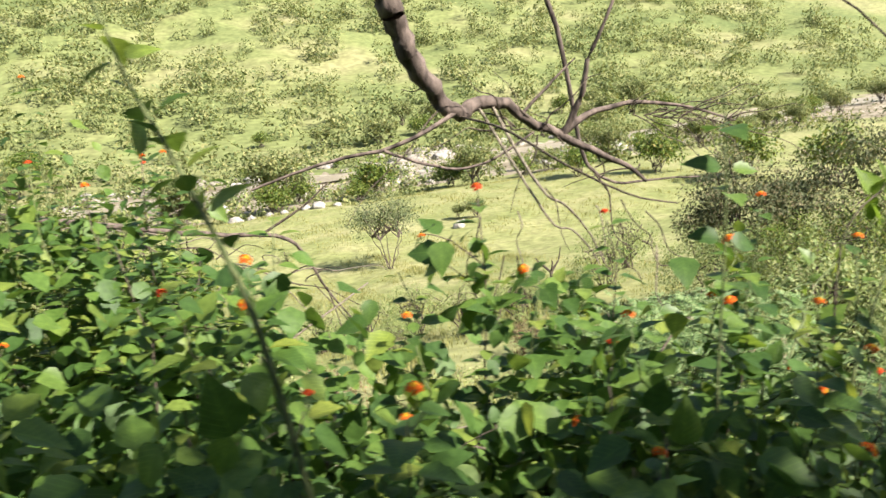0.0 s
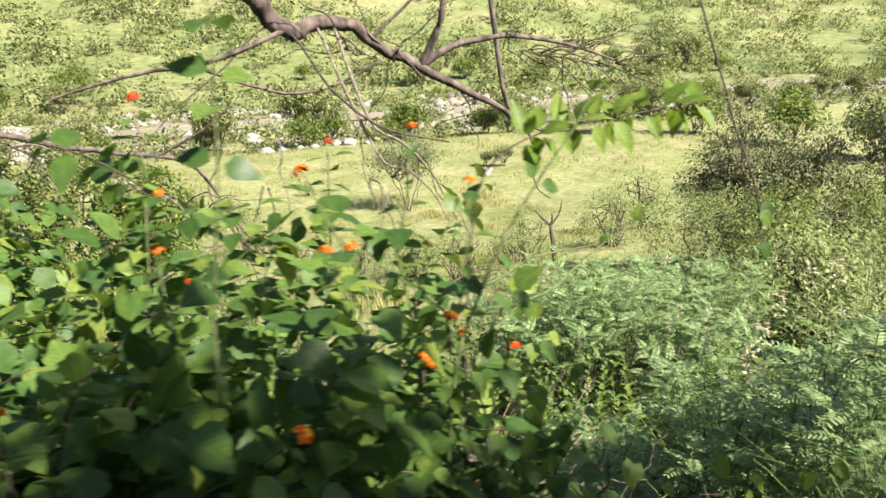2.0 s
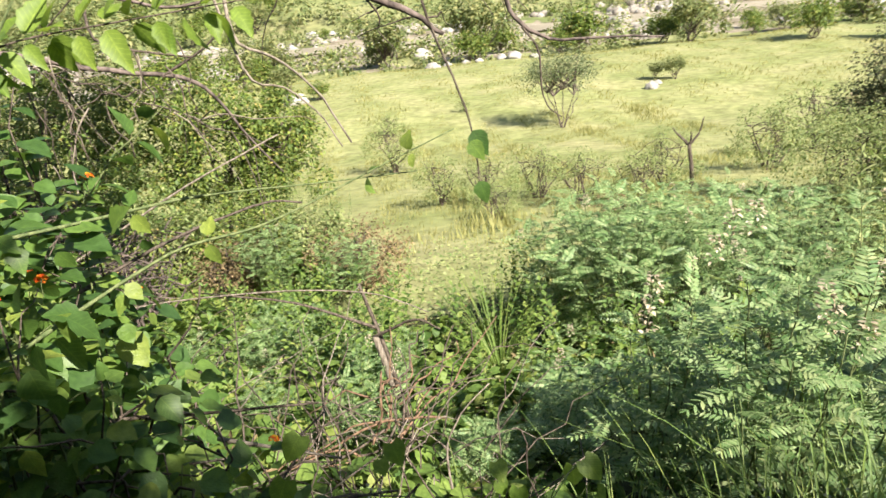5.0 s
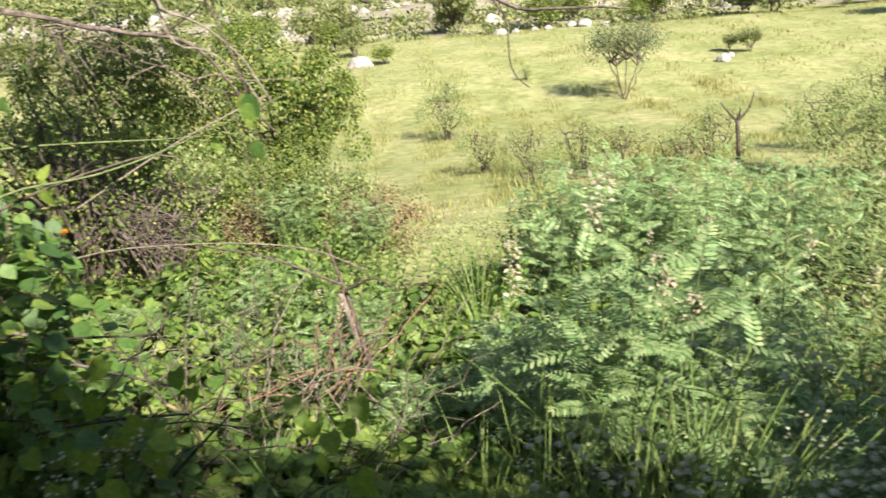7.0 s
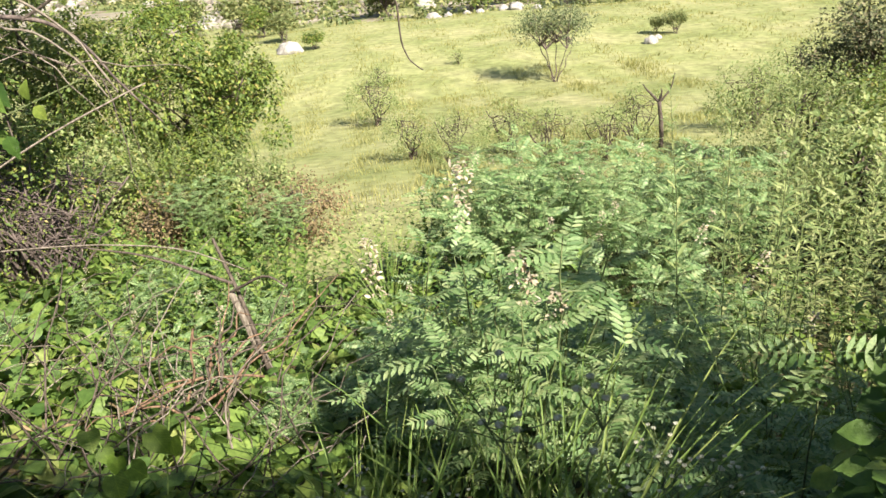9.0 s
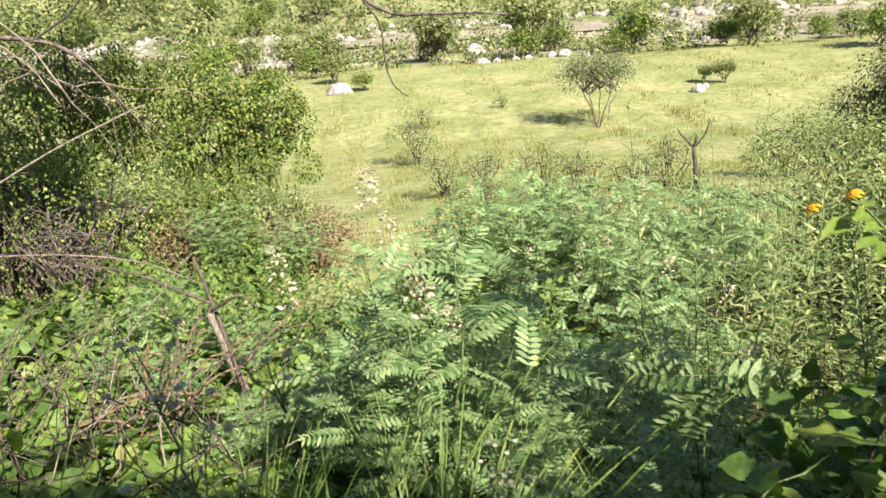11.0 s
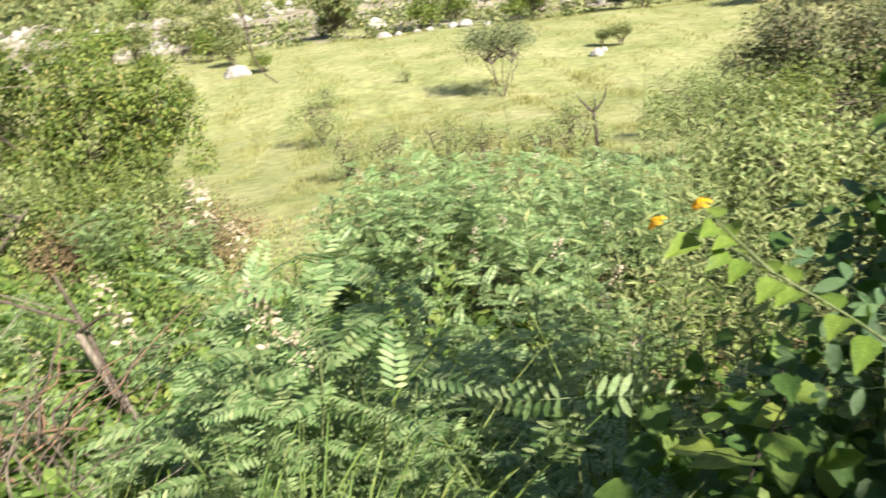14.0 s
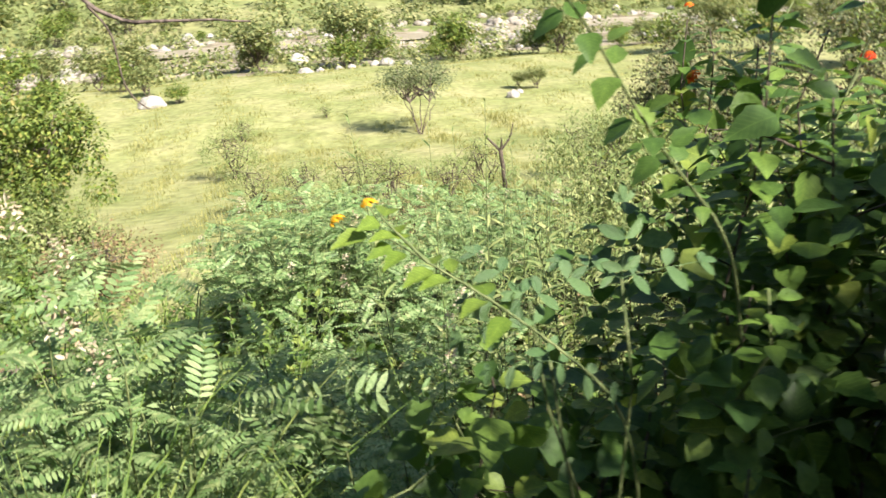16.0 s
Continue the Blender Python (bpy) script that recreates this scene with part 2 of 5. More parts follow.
def tube(points, r0, r1, sides=5):
    """A tapered round stem along points."""
    p = np.asarray(points, float)
    n = len(p)
    d = unit(np.gradient(p, axis=0))
    side = unit(np.cross(d, np.where(np.abs(d[:, 2:]) > 0.9, [[1.0, 0, 0]], [[0, 0, 1.0]])))
    other = np.cross(d, side)
    a = np.arange(sides) * 2 * np.pi / sides
    r = np.linspace(r0, r1, n)[:, None, None]
    v = p[:, None] + r * (side[:, None] * np.cos(a)[None, :, None] + other[:, None] * np.sin(a)[None, :, None])
    f = []
    for i in range(n - 1):
        for j in range(sides):
            k = (j + 1) % sides
            a0, b0, c0, d0 = i * sides + j, i * sides + k, (i + 1) * sides + k, (i + 1) * sides + j
            f += [(a0, b0, c0), (a0, c0, d0)]
    v = v.reshape(-1, 3)
    v = np.vstack([v, p[-1]])
    f += [((n - 1) * sides + j, (n - 1) * sides + (j + 1) % sides, len(v) - 1) for j in range(sides)]
    return v, np.array(f)


def bend(a, b, sag=0.0, wobble=0.0, n=8):
    """A curved line from a to b that droops or rises by sag and wanders."""
    a, b = np.asarray(a, float), np.asarray(b, float)
    t = np.linspace(0, 1, n)[:, None]
    p = a + (b - a) * t
    p[:, 2] += sag * 4 * (t * (1 - t))[:, 0]
    p[1:-1] += rng.normal(0, wobble, (n - 2, 3))
    return p


def blade(outline, fold=0.25, droop=0.25, tooth=0.0):
    """A leaf along +y, face up: half widths along the rib, folded, drooping, with toothed edges."""
    n = len(outline)
    t = np.linspace(0, 1, n)
    z = -droop * t**2
    w = np.asarray(outline, float) * (1 + tooth * np.where(np.arange(n) % 2, 1, -1))
    mid = np.stack([0 * t, t, z], -1)
    left = np.stack([-w, t, z + fold * w], -1)
    right = np.stack([w, t, z + fold * w], -1)
    v = np.concatenate([mid, left, right])
    f = []
    for i in range(n - 1):
        f += [(i, i + 1, n + i + 1), (i, n + i + 1, n + i), (i, 2 * n + i, 2 * n + i + 1), (i, 2 * n + i + 1, i + 1)]
    return v, np.array(f)


OVATE = blade([0.02, 0.24, 0.33, 0.335, 0.3, 0.25, 0.17, 0.09, 0.0], 0.3, 0.22, 0.07)
OVATE2 = blade([0.02, 0.25, 0.35, 0.34, 0.31, 0.24, 0.18, 0.08, 0.0], 0.1, 0.38, 0.07)
OVATE3 = blade([0.02, 0.22, 0.3, 0.33, 0.29, 0.26, 0.16, 0.09, 0.0], 0.38, 0.1, 0.07)
for _s in (OVATE, OVATE2, OVATE3):
    _s[0][:, 0] *= 1.08
OVATE_LOW = blade([0.02, 0.35, 0.37, 0.23, 0.0], 0.2, 0.2)
LANCE = blade([0.02, 0.1, 0.13, 0.09, 0.0], 0.2, 0.25)
LANCE_WIDE = blade([0.02, 0.15, 0.2, 0.21, 0.15, 0.0], 0.25, 0.2)
LANCE_SLIM = blade([0.02, 0.085, 0.07, 0.0], 0.2, 0.3)
LEAFLET = blade([0.05, 0.15, 0.15, 0.02], 0.15, 0.1)
RHOMB = (np.array([[0, 0, 0], [0, 1, -0.15], [-0.3, 0.45, 0.05], [0.3, 0.45, 0.05]]), np.array([[0, 1, 2], [0, 3, 1]]))
SLIM = (np.array([[0, 0, 0], [0, 1, -0.2], [-0.12, 0.45, 0.02], [0.12, 0.45, 0.02]]), np.array([[0, 1, 2], [0, 3, 1]]))
LEAF4 = (np.array([[0, 0, 0], [0, 1, -0.2], [-0.3, 0.25, 0.06], [-0.24, 0.65, 0.0], [0.3, 0.25, 0.06], [0.24, 0.65, 0.0]]), np.array([[0, 3, 2], [0, 1, 3], [0, 4, 5], [0, 5, 1]]))
PETAL = blade([0.1, 0.4, 0.3], 0.1, 0.3)


def heart_leaf():
    v, f = blade([0.32, 0.5, 0.45, 0.26, 0.0], 0.12, 0.25)
    v = v.copy()
    n = 5
    v[n, 1] -= 0.16
    v[2 * n, 1] -= 0.16
    v[n + 1, 1] -= 0.06
    v[2 * n + 1, 1] -= 0.06
    return v, f


HEART = heart_leaf()


def pinnate_leaf(pairs, wide=0.3, droop=0.3, leaflet=LEAFLET):
    """A compound leaf of unit length: a rib and pairs of leaflets, all in one."""
    t = np.linspace(0.14, 0.96, pairs)
    rib = np.stack([0 * t, t, -droop * t**2], -1)
    out = [tube(np.vstack([[0, 0, 0], rib[::4], rib[-1]]), 0.008, 0.004, 3)]
    size = wide * (1 - 0.45 * np.abs(t - 0.45) / 0.55)
    for s in (-1, 1):
        tip = np.stack([s * np.cos(0.35) + 0 * t, np.sin(0.35) + 0.2 * t, 0.05 - 0.35 * t - rng.uniform(0, 0.2, pairs)], -1)
        out.append(spread(leaflet, rib, bases(tip, np.broadcast_to([0, 0.25, 1.0], tip.shape)), size))
    out.append(spread(leaflet, rib[-1:], bases([[0, 1, -0.4]], [[0, 0, 1.0]]), size[-1]))
    return joined(out)


def jitter(n, k):
    return rng.normal(0, k, (n, 3))


def boulder(seed, detail=2):
    """A weathered stone about one across, flat below."""
    bm = bmesh.new()
    bmesh.ops.create_icosphere(bm, subdivisions=detail + 1, radius=0.5)
    for v in bm.verts:
        p = v.co.normalized()
        k = 1 + 0.35 * noise.noise(p * 1.4 + Vector((seed, 0, 0))) + 0.14 * noise.noise(p * 4 + Vector((0, seed, 0)))
        v.co = Vector((p.x * 0.55, p.y * 0.45, p.z * 0.36)) * k
        v.co.z = max(v.co.z, -0.14)
    v = np.array([q.co[:] for q in bm.verts])
    bmesh.ops.triangulate(bm, faces=bm.faces[:])
    f = np.array([[q.index for q in g.verts] for g in bm.faces])
    bm.free()
    return v, f


# ---- land ----
def steps(lo, hi, first, grow):
    out, x, d = [0.0], 0.0, first
    while x < hi:
        x += d
        d *= grow
        out.append(x)
    left, x, d = [], 0.0, first
    while x > lo:
        x -= d
        d *= grow
        left.append(x)
    return np.array(sorted(left) + out)


def make_ground():
    u = steps(-1500, 1500, 0.35, 1.045)
    s = steps(-160, 1500, 0.3, 1.035)
    uu, ss = np.meshgrid(u, s)
    x = uu * ALONG[0] + ss * ACROSS[0]
    y = uu * ALONG[1] + ss * ACROSS[1]
    v = np.stack([x, y, ground(x, y)], -1).reshape(-1, 3)
    n = len(u)
    i = np.arange(len(s) - 1)[:, None] * n + np.arange(n - 1)[None]
    f = np.concatenate([np.stack([i, i + 1, i + n + 1], -1).reshape(-1, 3), np.stack([i, i + n + 1, i + n], -1).reshape(-1, 3)])
    me = mesh_of("ground", (v, f), SOIL)
    for m in (TURF, GRAVEL, HILL):
        me.materials.append(m)
    c = v[f].mean(1)
    at = c[:, 0] * ACROSS[0] + c[:, 1] * ACROSS[1]
    at = at + waves(c[:, 0] / 6, c[:, 1] / 6) * np.clip(at / 14, 0, 5)
    me.polygons.foreach_set("material_index", np.digitize(at + np.where(at > 40, waves(c[:, 0] / 4, c[:, 1] / 4) * 9, 0), (7.6, 72, 106)).astype(np.int32))
    tagged(new("ground", me), "sloping ground with leaf litter, meadow turf and river gravel", "ground", kind="structure")


def make_water():
    u = np.linspace(-400, 300, 60)
    s = np.array([92.5, 95, 97.5, 100])
    uu, ss = np.meshgrid(u, s)
    x, y = uu * ALONG[0] + ss * ACROSS[0], uu * ALONG[1] + ss * ACROSS[1]
    v = np.stack([x, y, 0 * x - 9.22], -1).reshape(-1, 3)
    n = len(u)
    i = np.arange(3)[:, None] * n + np.arange(n - 1)[None]
    f = np.concatenate([np.stack([i, i + 1, i + n + 1], -1).reshape(-1, 3), np.stack([i, i + n + 1, i + n], -1).reshape(-1, 3)])
    tagged(new("water", mesh_of("water", (v, f), WATER)), "shallow brown river in a stony bed", "water", kind="structure")


make_ground()
make_water()

# ---- stones ----
STONES = [mesh_of("boulder", boulder(k * 3.7), ROCK) for k in range(5)]


def stone(x, y, size, turn=0.0, label="pale weathered boulder lying in the meadow grass", group=""):
    ob = new("boulder", STONES[int(rng.integers(5))])
    ob.matrix_world = pose(x, y, float(ground(x, y)) + 0.1 * size, 0, 0, turn) @ Matrix.Scale(size, 4)
    return tagged(ob, label, "boulder", group)


stone(-21.1, 42.3, 1.5, 20)
stone(1.1, 43.1, 0.8, 80)
stone(1.4, 44.2, 0.5, 30)
for x, y, r in ((-9.8, 58, 1.2), (-10.9, 58.6, 0.9), (-15.5, 58.5, 0.8), (-17, 59, 1.1), (-12.4, 57, 0.6), (-8.4, 59.5, 0.7), (-14.2, 59.5, 0.7)):
    stone(x, y, r, 40 * x)
for k in range(190):
    u, s = rng.uniform(-150, 70), rng.choice([rng.uniform(74, 90), rng.uniform(101, 116)])
    x, y = u * ALONG + s * ACROSS
    stone(x, y, float(rng.uniform(0.5, 1.5) ** 3 * 0.9), rng.uniform(0, 360), "pale boulder on the gravel of the river bed", "river boulders")


def river_stones(n):
    """Countless stones heaped in bars along the river."""
    bars = np.stack([rng.uniform(-150, 70, 46), np.where(rng.uniform(0, 1, 46) < 0.5, rng.uniform(74, 90, 46), rng.uniform(101, 117, 46))], -1)
    at = bars[rng.integers(46, size=n)] + rng.normal(size=(n, 2)) * [3.6, 1.5]
    x, y = at[:, 0] * ALONG[0] + at[:, 1] * ACROSS[0], at[:, 0] * ALONG[1] + at[:, 1] * ACROSS[1]
    a = rng.uniform(0, 6.283, n)
    c, q, o = np.cos(a), np.sin(a), np.zeros(n)
    turn = np.stack([np.stack([c, q, o], -1), np.stack([-q, c, o], -1), np.stack([o, o, o + rng.uniform(0.6, 1.2, n)], -1)], -1)
    size = rng.uniform(0.4, 1.0, n) ** 2.5 * 2.6
    tagged(new("river_stones", mesh_of("river_stones", spread(boulder(5.1, 0), np.stack([x, y, ground(x, y) + 0.08 * size], -1), turn, size), COBBLE)), "heaped pale stones and cobbles along the river bed", "stones", kind="stuff")


river_stones(1300)


# ---- plant builders ----
def crown(n, centre, radii, clumps, clump_r, shell=0.55, skirt=False):
    """Leaf places and outward directions for an uneven bushy crown made of clumps."""
    d = unit(rng.normal(size=(clumps, 3)))
    d[:, 2] = d[:, 2] if skirt else np.abs(d[:, 2]) * 1.1 - 0.25
    c = np.asarray(centre) + unit(d) * np.asarray(radii) * rng.uniform(shell, 1.0, (clumps, 1))
    pick = rng.integers(clumps, size=n)
    out = unit(rng.normal(size=(n, 3)))
    rr = clump_r * rng.uniform(0.55, 1.35, clumps)[pick][:, None]
    return c[pick] + out * rr * rng.uniform(0.35, 1.0, (n, 1)) ** 0.6, out, c


def leaf_turns(out, droop=0.35, wild=0.5):
    tip = unit(out + jitter(len(out), wild) - [0, 0, droop])
    return bases(tip, unit(out * 0.5 + UP + jitter(len(out), 0.35)))


def bush(name, at, radii, height, leaves, leaf_size, shape, material, label, category="bush", clumps=40, clump_r=0.35, limbs=7, bark=TWIG, group=""):
    """A woody bush: stems from one foot that fork into clumps of small leaves."""
    ob = thing(name, at, label, category, group)
    p, out, c = crown(leaves, (0, 0, height * 0.5), (radii[0], radii[1], height * 0.47), clumps, clump_r, 0.45, True)
    p[:, 2] = np.maximum(p[:, 2], 0.05)
    part("foliage", spread(shape, p, leaf_turns(out), leaf_size * rng.uniform(0.7, 1.3, leaves)), material, ob, kind="stuff")
    top = c[np.argsort(-c[:, 2])][: max(limbs, len(c) // 2)]
    for k in range(limbs):
        tip = top[k * len(top) // limbs]
        a = bend((rng.normal(0, 0.06), rng.normal(0, 0.06), -0.1), tip, 0.1, 0.03, 7)
        r = 0.012 + 0.008 * height
        limb = [tube(a, r, r * 0.35)]
        for j in range(3):
            limb.append(tube(bend(a[3 + j], top[int(rng.integers(len(top)))] * 0.9, 0.05, 0.02, 5), r * 0.4, r * 0.12, 4))
        part("limb", joined(limb), bark, ob)
    return ob


def flower_head(size=1.0):
    """A domed head of small flowers, about 3 cm across: outer ring, inner buds."""
    n = 20
    k = np.arange(n)
    a, r = k * 2.399, np.sqrt((k + 0.5) / n)
    at = np.stack([np.cos(a) * r, np.sin(a) * r, 0.75 * np.sqrt(1.02 - r**2)], -1) * 0.016 * size
    out = unit(at + [0, 0, 0.002])
    res = []
    for q in range(4):
        spin = unit(np.cross(out, unit(rng.normal(size=(n, 3)))))
        res.append(spread(PETAL, at, bases(spin + out * 0.25, out), 0.0062 * size))
    return joined(res), at, out


def flower_meshes():
    outer, _, _ = flower_head()
    inner, _, _ = flower_head(0.55)
    inner = (inner[0] + [0, 0, 0.008], inner[1])
    stalk = tube([(0, 0, -0.05), (0.002, 0, -0.02), (0, 0, 0.004)], 0.0012, 0.0016, 4)
    return {"orange": (mesh_of("petal_ring", outer, ORANGE), mesh_of("floret_disc", inner, YELLOW)),
            "red": (mesh_of("petal_ring", outer, RED), mesh_of("floret_disc", inner, ORANGE)),
            "yellow": (mesh_of("petal_ring", outer, YELLOW), mesh_of("floret_disc", inner, YELLOW))}, mesh_of("flower_stalk", stalk, STEM)


FLOWERS, STALK = flower_meshes()


def add_flower(parent, at, kind, size=1.0, tilt=(0, 0, 1)):
    ob = new("flower_head", FLOWERS[kind][0])
    ob.parent = parent
    z = Vector(tilt).normalized()
    ob.matrix_local = Matrix.Translation(Vector(at)) @ z.to_track_quat("Z", "Y").to_matrix().to_4x4() @ Matrix.Scale(size, 4)
    tagged(ob, kind + " flower head")
    part("floret_disc", FLOWERS[kind][1], None, ob)
    part("flower_stalk", STALK, None, ob)
    return ob


LANTANA_LEAVES = [mesh_of("leaf", s, LANTANA_NEAR) for s in (OVATE, OVATE2, OVATE3)]
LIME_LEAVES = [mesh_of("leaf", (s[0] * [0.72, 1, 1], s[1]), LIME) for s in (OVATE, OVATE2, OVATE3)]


def add_leaf(parent, mesh, at, turn, size):
    ob = new("leaf", mesh)
    ob.parent = parent
    m = Matrix([list(r) for r in turn]).to_4x4()
    ob.matrix_local = Matrix.Translation(Vector(at)) @ m @ Matrix.Scale(float(size), 4)
    return ob


def lantana(at, height, radius, stems, label, single=220, leaf=0.072, flowers=8, keep=None, density=1.0, bare=0.0, fill=300):
    """A lantana shrub: arching forked stems with opposite toothed leaves, a roof of leaf shoots and flower heads at the tips."""
    at = np.asarray(at, float)
    ob = thing("lantana_shrub", at, label, "shrub", "lantana shrubs")
    places, turns, sizes, ends = [], [], [], []
    for k in range(stems):
        a = rng.uniform(0, 2 * np.pi)
        r = radius * np.sqrt(rng.uniform(0.02, 1))
        tip = np.array([np.cos(a) * r, np.sin(a) * r, height * rng.uniform(0.72, 1.05) * (1 - 0.25 * (r / radius) ** 2)])
        line = bend((np.cos(a) * 0.06, np.sin(a) * 0.06, -0.1), tip, rng.uniform(0.02, 0.14) * height, 0.02, 12)
        group, wood = [line], [tube(line, 0.005, 0.0018)]
        for j in range(3):
            i = int(rng.integers(4, 11))
            d = unit(np.array([*rng.normal(size=2), rng.uniform(0.1, 0.9)]))
            tw = bend(line[i], line[i] + d * rng.uniform(0.15, 0.34), 0.02, 0.006, 6)
            wood.append(tube(tw, 0.0024, 0.0012, 4))
            group.append(tw)
        part("stem", joined(wood), TWIG if rng.random() < 0.4 else STEM, ob)
        for gi, g in enumerate(group):
            d = unit(np.gradient(g, axis=0))
            lo = 0.3 if gi == 0 else 0.15
            length = np.linalg.norm(np.diff(g, axis=0), axis=1).sum()
            n = max(2, int(length * (1 - lo) / 0.055 * density))
            for i, q in enumerate(np.linspace(lo, 0.99, n)):
                x = q * (len(g) - 1)
                j = min(int(x), len(g) - 2)
                p = g[j] + (g[j + 1] - g[j]) * (x - j)
                if p[2] < height * bare and rng.random() < 0.8:
                    continue
                side = unit(np.cross(d[j], [np.cos(i * 1.57 + gi), np.sin(i * 1.57 + gi), 0.3]))
                for s in (-1, 1):
                    tipd = unit(side * s + d[j] * 0.45 - UP * rng.uniform(0.1, 0.6))
                    places.append(p + tipd * 0.012)
                    turns.append(bases(tipd[None], unit(UP + d[j] * 0.3 + rng.normal(0, 0.2, 3))[None])[0])
                    sizes.append(leaf * rng.uniform(0.55, 1.2) * (1.0 - 0.35 * (q > 0.9)))
            ends.append((g[-1], d[-1]))
    a, r = rng.uniform(0, 6.283, fill), np.sqrt(rng.uniform(0, 1, fill))
    x, y = np.cos(a) * r * radius * 1.1, np.sin(a) * r * radius * 1.1
    roof = height * (1 - 0.28 * r**2.5) * (0.9 + 0.14 * waves(x * 9 + at[0] * 3, y * 9 + at[1] * 3))
    z = roof * (max(bare, 0.25) + (1 - max(bare, 0.25)) * rng.uniform(0, 1, fill) ** 0.6)
    out = unit(np.stack([np.cos(a) * r, np.sin(a) * r, 0.0 * r], -1) + jitter(fill, 0.45))
    tipd = unit(out - UP * rng.uniform(0.1, 0.9, (fill, 1)))
    face = unit(UP * 0.8 + out * 0.5 - np.array([*ACROSS, 0.0]) * 0.35 + jitter(fill, 0.25))
    places = np.concatenate([np.array(places), np.stack([x, y, z], -1)])
    turns = np.concatenate([np.array(turns), bases(tipd, face)])
    sizes = np.concatenate([np.array(sizes), leaf * rng.uniform(0.6, 1.25, fill)])
    if keep is not None:
        ok = keep(places + at)
        places, turns, sizes = places[ok], turns[ok], sizes[ok]
    order = np.argsort(-places[:, 2] + 0.8 * (places[:, :2] @ ACROSS) + rng.normal(0, 0.15, len(places)))
    for i in order[:single]:
        add_leaf(ob, LANTANA_LEAVES[int(rng.integers(3))], places[i], turns[i], sizes[i])
    rest = order[single:]
    if len(rest):
        part("foliage", spread(OVATE_LOW, places[rest], turns[rest], sizes[rest]), LANTANA, ob, kind="stuff")
    ends.sort(key=lambda e: -e[0][2] + rng.normal(0, 0.12))
    done = 0
    for p, d in ends:
        if done >= flowers:
            break
        if keep is None or keep((p + at)[None])[0]:
            add_flower(ob, p + d * 0.03, str(rng.choice(["orange", "orange", "red", "yellow"], p=[0.42, 0.3, 0.22, 0.06])), rng.uniform(0.7, 1.05), d * 0.6 + UP * 0.6 + rng.normal(0, 0.3, 3))
            done += 1
    return ob


LEAFLET_LOW = (np.array([[0, 0, 0], [0, 1, -0.1], [-0.21, 0.5, 0.02], [0.21, 0.5, 0.02]]), np.array([[0, 1, 2], [0, 3, 1]]))
PINNATE_LEAVES = [pinnate_leaf(9, 0.29, 0.35, LEAFLET_LOW), pinnate_leaf(8, 0.31, 0.5, LEAFLET_LOW), pinnate_leaf(10, 0.27, 0.25, LEAFLET_LOW)]
PINNATE_MESHES = [mesh_of("leaf", pinnate_leaf(*a), PINNATE) for a in ((10, 0.27, 0.35), (8, 0.3, 0.5), (11, 0.25, 0.25))]
CLUSTER = None


def seed_cluster():
    """An upright spike of papery pods."""
    n = 34
    t = rng.uniform(0, 1, n)
    a = rng.uniform(0, 6.28, n)
    r = 0.022 * (1 - 0.6 * t)
    p = np.stack([np.cos(a) * r, np.sin(a) * r, t * 0.11], -1)
    out = unit(np.stack([np.cos(a), np.sin(a), 0.3 + 0 * a], -1) + jitter(n, 0.4))
    return spread(LANCE_WIDE, p, bases(out, unit(UP + jitter(n, 0.4))), 0.022 * rng.uniform(0.7, 1.3, n))


CLUSTER = [mesh_of("seed_spike", seed_cluster(), PINK) for _ in range(2)]


def pinnate_shrub(at, height, radius, stems, label, leaf=0.2, per_stem=10, spikes=(), single=False, group="pinnate shrubs"):
    """A leggy shrub with feathery compound leaves and pale pod spikes."""
    ob = thing("feathery_shrub", at, label, "shrub", group)
    tips, leaves = [], []
    for k in range(stems):
        a = k * 2.399 + rng.normal(0, 0.3)
        r = radius * np.sqrt((k + 0.5) / stems)
        tip = np.array([np.cos(a) * r, np.sin(a) * r, height * rng.uniform(0.75, 1.05) * (1 - 0.3 * (r / radius) ** 2)])
        line = bend((np.cos(a) * 0.05, np.sin(a) * 0.05, -0.1), tip, 0.08 * height, 0.012, 10)
        part("stem", tube(line, 0.007, 0.002, 4), STEM, ob)
        tips.append(tip)
        d = unit(np.gradient(line, axis=0))
        q = np.linspace(0.42, 1.0, per_stem) * 9
        j = np.minimum(q.astype(int), 8)
        p = line[j] + (line[j + 1] - line[j]) * (q - j)[:, None]
        b = np.arange(per_stem) * 2.4 + k
        out = unit(np.stack([np.cos(b), np.sin(b), rng.uniform(0.0, 0.7, per_stem)], -1) + d[j] * 0.35)
        turn = bases(out, unit(UP + jitter(per_stem, 0.25)))
        size = leaf * rng.uniform(0.75, 1.25, per_stem)
        kind = int(rng.integers(3))
        if single:
            for i in range(per_stem):
                add_leaf(ob, PINNATE_MESHES[int(rng.integers(3))], p[i], turn[i], size[i])
        else:
            leaves.append(spread(PINNATE_LEAVES[kind], p, turn, size))
    if leaves:
        part("foliage", joined(leaves), PINNATE, ob, kind="stuff")
    for k, q in enumerate(spikes):
        sp = part("seed_spike", CLUSTER[k % 2], None, ob, "pale cream papery seed spike", kind="stuff")
        sp.location = np.array(q) - np.array(at)
    return ob


